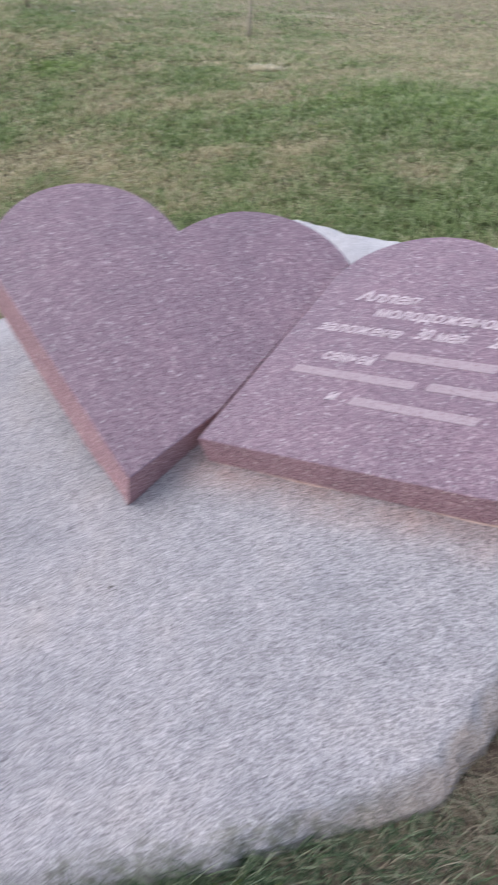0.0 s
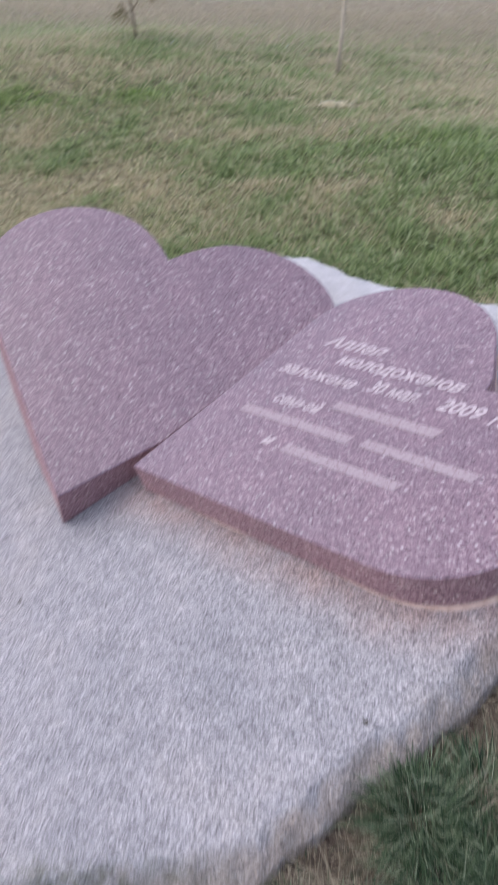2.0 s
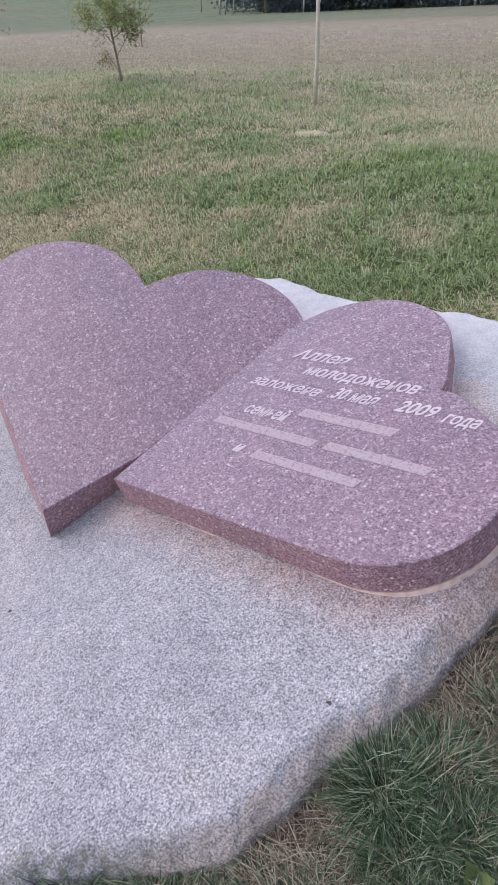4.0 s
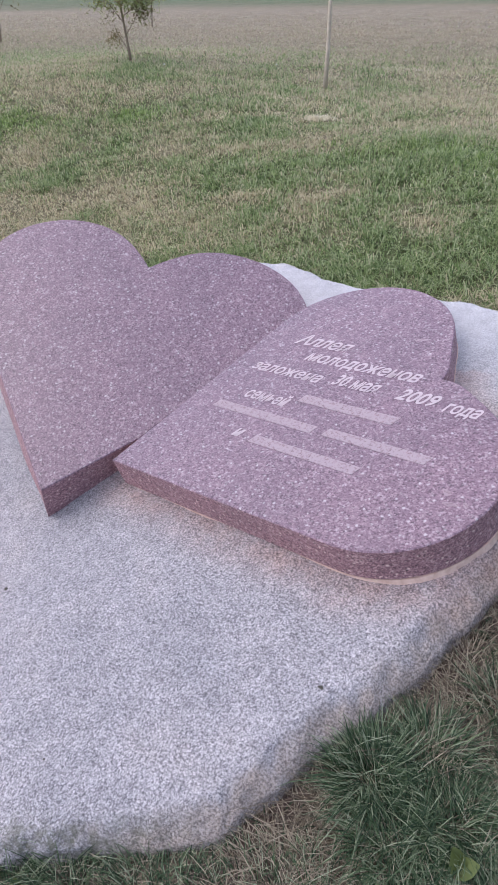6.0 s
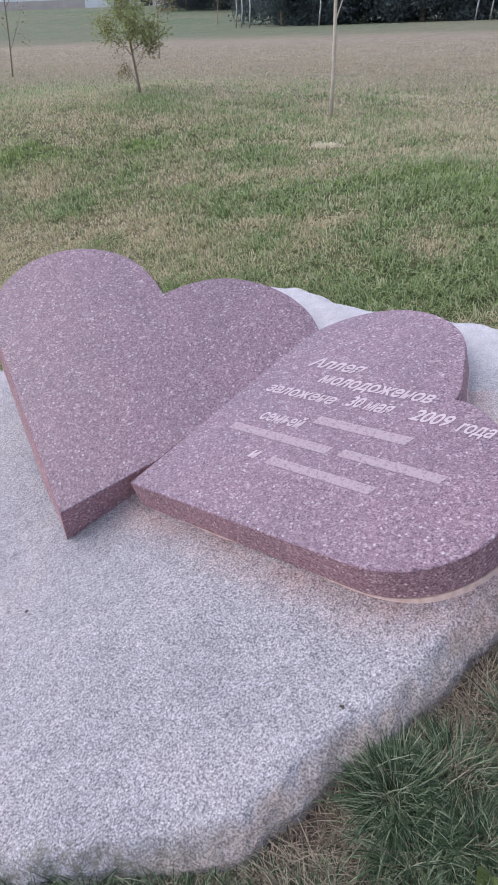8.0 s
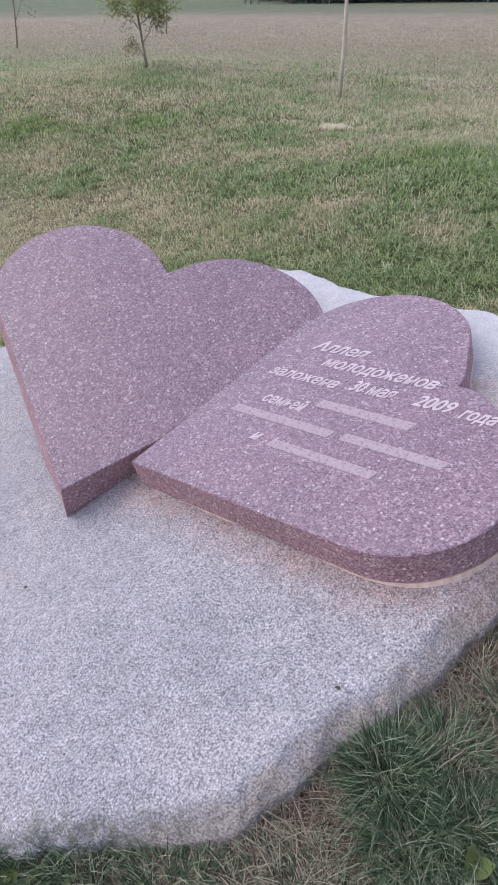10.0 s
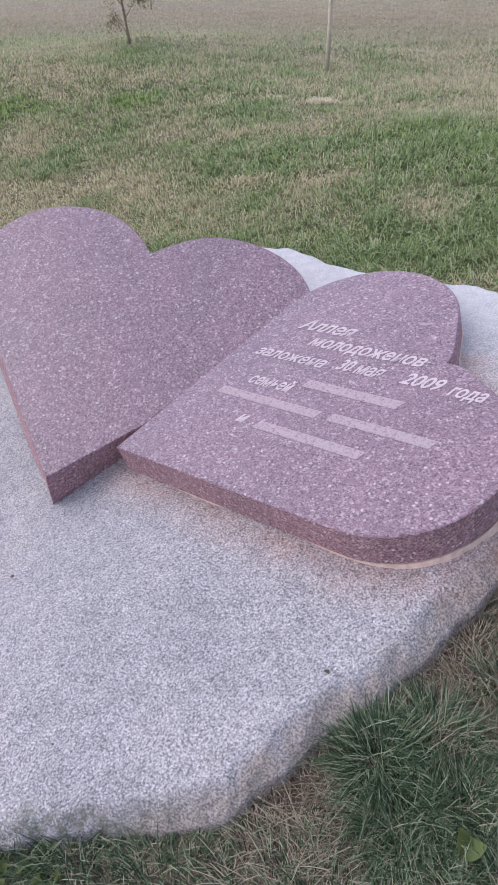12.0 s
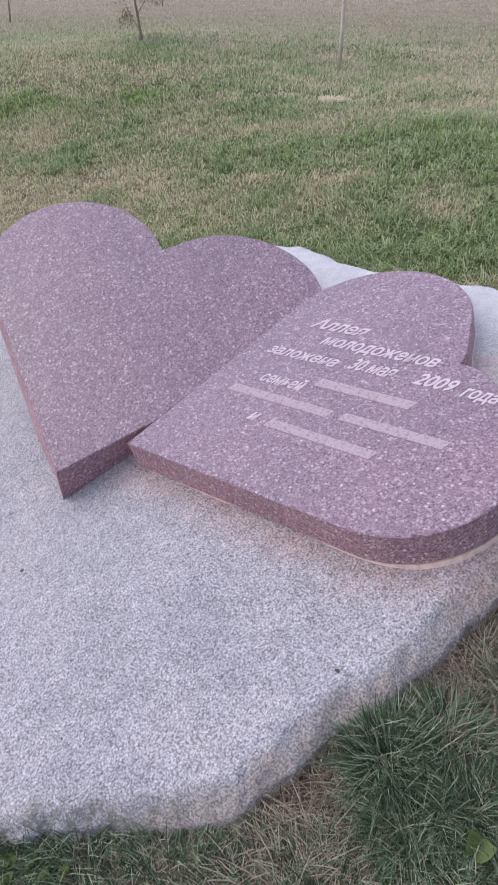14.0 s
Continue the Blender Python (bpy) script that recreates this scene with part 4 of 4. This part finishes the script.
for x, y in ((-15.6, 51.0), (-5.5, 51.2), (-4.65, 51.5), (-20.9, 51.5), (-22.6, 54.0), (-23.5, 55.0)):
    birch(x, y, 9.5)


# ---- far buildings ----
def box(bm, x0, x1, y0, y1, z0, z1):
    v = [bm.verts.new((x, y, z)) for z in (z0, z1) for y in (y0, y1) for x in (x0, x1)]
    for f in ((0, 2, 3, 1), (4, 5, 7, 6), (0, 1, 5, 4), (1, 3, 7, 5), (3, 2, 6, 7), (2, 0, 4, 6)):
        bm.faces.new([v[i] for i in f])
    return bm


def block_of_flats(x, y, turn):
    root = tagged(new("apartment_building", None), "white apartment block on a beige plinth beyond the meadow", "building")
    w, d, storeys = 34.0, 12.0, 5
    part("wall", box(bmesh.new(), -w / 2, w / 2, 0, d, 0, storeys * 3.0 + 0.6), WHITE_WALL, root)
    part("plinth", box(bmesh.new(), -w / 2 - 0.1, w / 2 + 0.1, -0.12, d, 0, 2.0), PLASTER, root, "beige plastered plinth")
    part("roof", box(bmesh.new(), -w / 2 - 0.4, w / 2 + 0.4, -0.4, d + 0.4, storeys * 3.0 + 0.6, storeys * 3.0 + 1.0), ROOF, root)
    pane = box(bmesh.new(), -0.85, 0.85, -0.06, 0.05, 0, 1.5)
    first = part("window", pane, GLASS_DARK, root)
    for s in range(storeys):
        for k in range(11):
            ob = first if s == k == 0 else new("window", first.data)
            ob.parent = root
            ob.location = (-w / 2 + 1.8 + k * 3.05, 0, 3.4 + 2.7 * s)
    root.matrix_world = pose(x, y, ground_z(x, y) - 0.3, 0, 0, turn)


def low_shed(x, y, turn, w, label):
    root = tagged(new("shed", None), label, "building")
    part("wall", box(bmesh.new(), -w / 2, w / 2, 0, 8, 0, 2.8), WHITE_WALL, root)
    bm = bmesh.new()
    v = [bm.verts.new(c) for c in ((-w / 2 - 0.3, -0.4, 2.8), (w / 2 + 0.3, -0.4, 2.8), (w / 2 + 0.3, 4, 4.2), (-w / 2 - 0.3, 4, 4.2), (w / 2 + 0.3, 8.4, 2.8), (-w / 2 - 0.3, 8.4, 2.8))]
    for f in ((0, 1, 2, 3), (3, 2, 4, 5), (0, 3, 5), (1, 4, 2), (0, 5, 4, 1)):
        bm.faces.new([v[i] for i in f])
    part("roof", bm, WHITE_WALL, root)
    door = part("door", box(bmesh.new(), -1.0, 1.0, -0.06, 0.05, 0, 2.2), GLASS_DARK, root)
    door.location = (w * 0.2, 0, 0)
    root.matrix_world = pose(x, y, ground_z(x, y) - 0.2, 0, 0, turn)


block_of_flats(-84, 124, 34)
low_shed(-68, 112, 30, 14, "low white shed with a pitched white roof beyond the meadow")
low_shed(-50, 116, 24, 16, "long low white building behind far trees")

# ---- small flowers and weeds ----
def flower(x, y, h):
    root = tagged(new("flower", None), "tiny white flower head standing in the grass", "flower", group="white flowers in the meadow")
    bm = bmesh.new()
    tube(bm, [(0, 0, 0), (0.003, 0, h * 0.5), (0, 0.002, h)], [0.0015, 0.0013, 0.001], 5)
    part("stem", bm, TUFT_GREEN, root)
    bm = bmesh.new()
    bmesh.ops.create_icosphere(bm, subdivisions=2, radius=0.007)
    for v in bm.verts:
        v.co *= 1 + 0.25 * math.sin(40 * v.co.x + 31 * v.co.y) 
        v.co.z = v.co.z * 0.7 + h
    part("petals", bm, PETAL, root)
    root.location = (x, y, ground_z(x, y) - 0.005)


for x, y in ((-2.27, 8.27), (-1.17, 6.24), (-1.86, 5.63), (-0.62, 8.6), (1.9, 8.4), (-3.9, 10.4)):
    flower(x, y, 0.07)


def weed(x, y, size, count, label):
    root = tagged(new("weed", None), label, "weed")
    rr = random.Random(int(x * 1000))
    for k in range(count):
        bm = bmesh.new()
        rows = []
        for j in range(6):
            u = j / 5
            wv = size * 0.33 * math.sin(math.pi * (0.08 + 0.9 * u)) ** 0.8
            zc = 0.02 + size * 0.5 * math.sin(1.2 * u)
            rows.append([bm.verts.new((size * u, -wv, zc + 0.1 * wv)), bm.verts.new((size * u, 0, zc - 0.12 * wv)), bm.verts.new((size * u, wv, zc + 0.1 * wv))])
        for a, b in zip(rows, rows[1:]):
            for i in (0, 1):
                f = bm.faces.new((a[i], b[i], b[i + 1], a[i + 1]))
                f.smooth = True
        leaf = part("leaf", bm, WEED, root)
        leaf.matrix_local = pose(0, 0, 0, rr.uniform(-15, 15), rr.uniform(-50, -10), k * 360 / count + rr.uniform(-25, 25))
    root.location = (x, y, ground_z(x, y))


weed(1.14, 1.03, 0.05, 3, "small broad-leaved weed among the long grass")
for x, y, size, count in ((0.22, 0.73, 0.035, 5), (0.30, 0.70, 0.03, 5), (0.395, 0.768, 0.026, 7), (0.435, 0.785, 0.022, 6), (0.37, 0.745, 0.028, 7), (0.47, 0.775, 0.022, 6), (0.41, 0.735, 0.03, 6), (0.51, 0.785, 0.02, 5)):
    weed(x, y, size, count, "low leafy weed at the foot of the boulder")


def crumb(x, y, size):
    """A speck of soil lying on the stone."""
    bm = bmesh.new()
    bmesh.ops.create_icosphere(bm, subdivisions=2, radius=size)
    for v in bm.verts:
        v.co *= 1 + 0.9 * noise.noise(v.co * 1.3 / size + Vector((x * 9, y * 7, 0)))
        v.co.x *= 1.5
        v.co.z *= 0.35
    ob = tagged(part("soil_crumb", bm, SOIL), "small dark crumb of soil on the pale boulder", "soil crumb", group="crumbs on the boulder")
    ob.location = (x, y, stone_top(x, y) + size * 0.2)


for x, y, size in ((0.857, 1.216, 0.0038), (0.389, 0.962, 0.0020), (0.02, 1.295, 0.0036), (1.06, 2.12, 0.0035)):
    crumb(x, y, size)
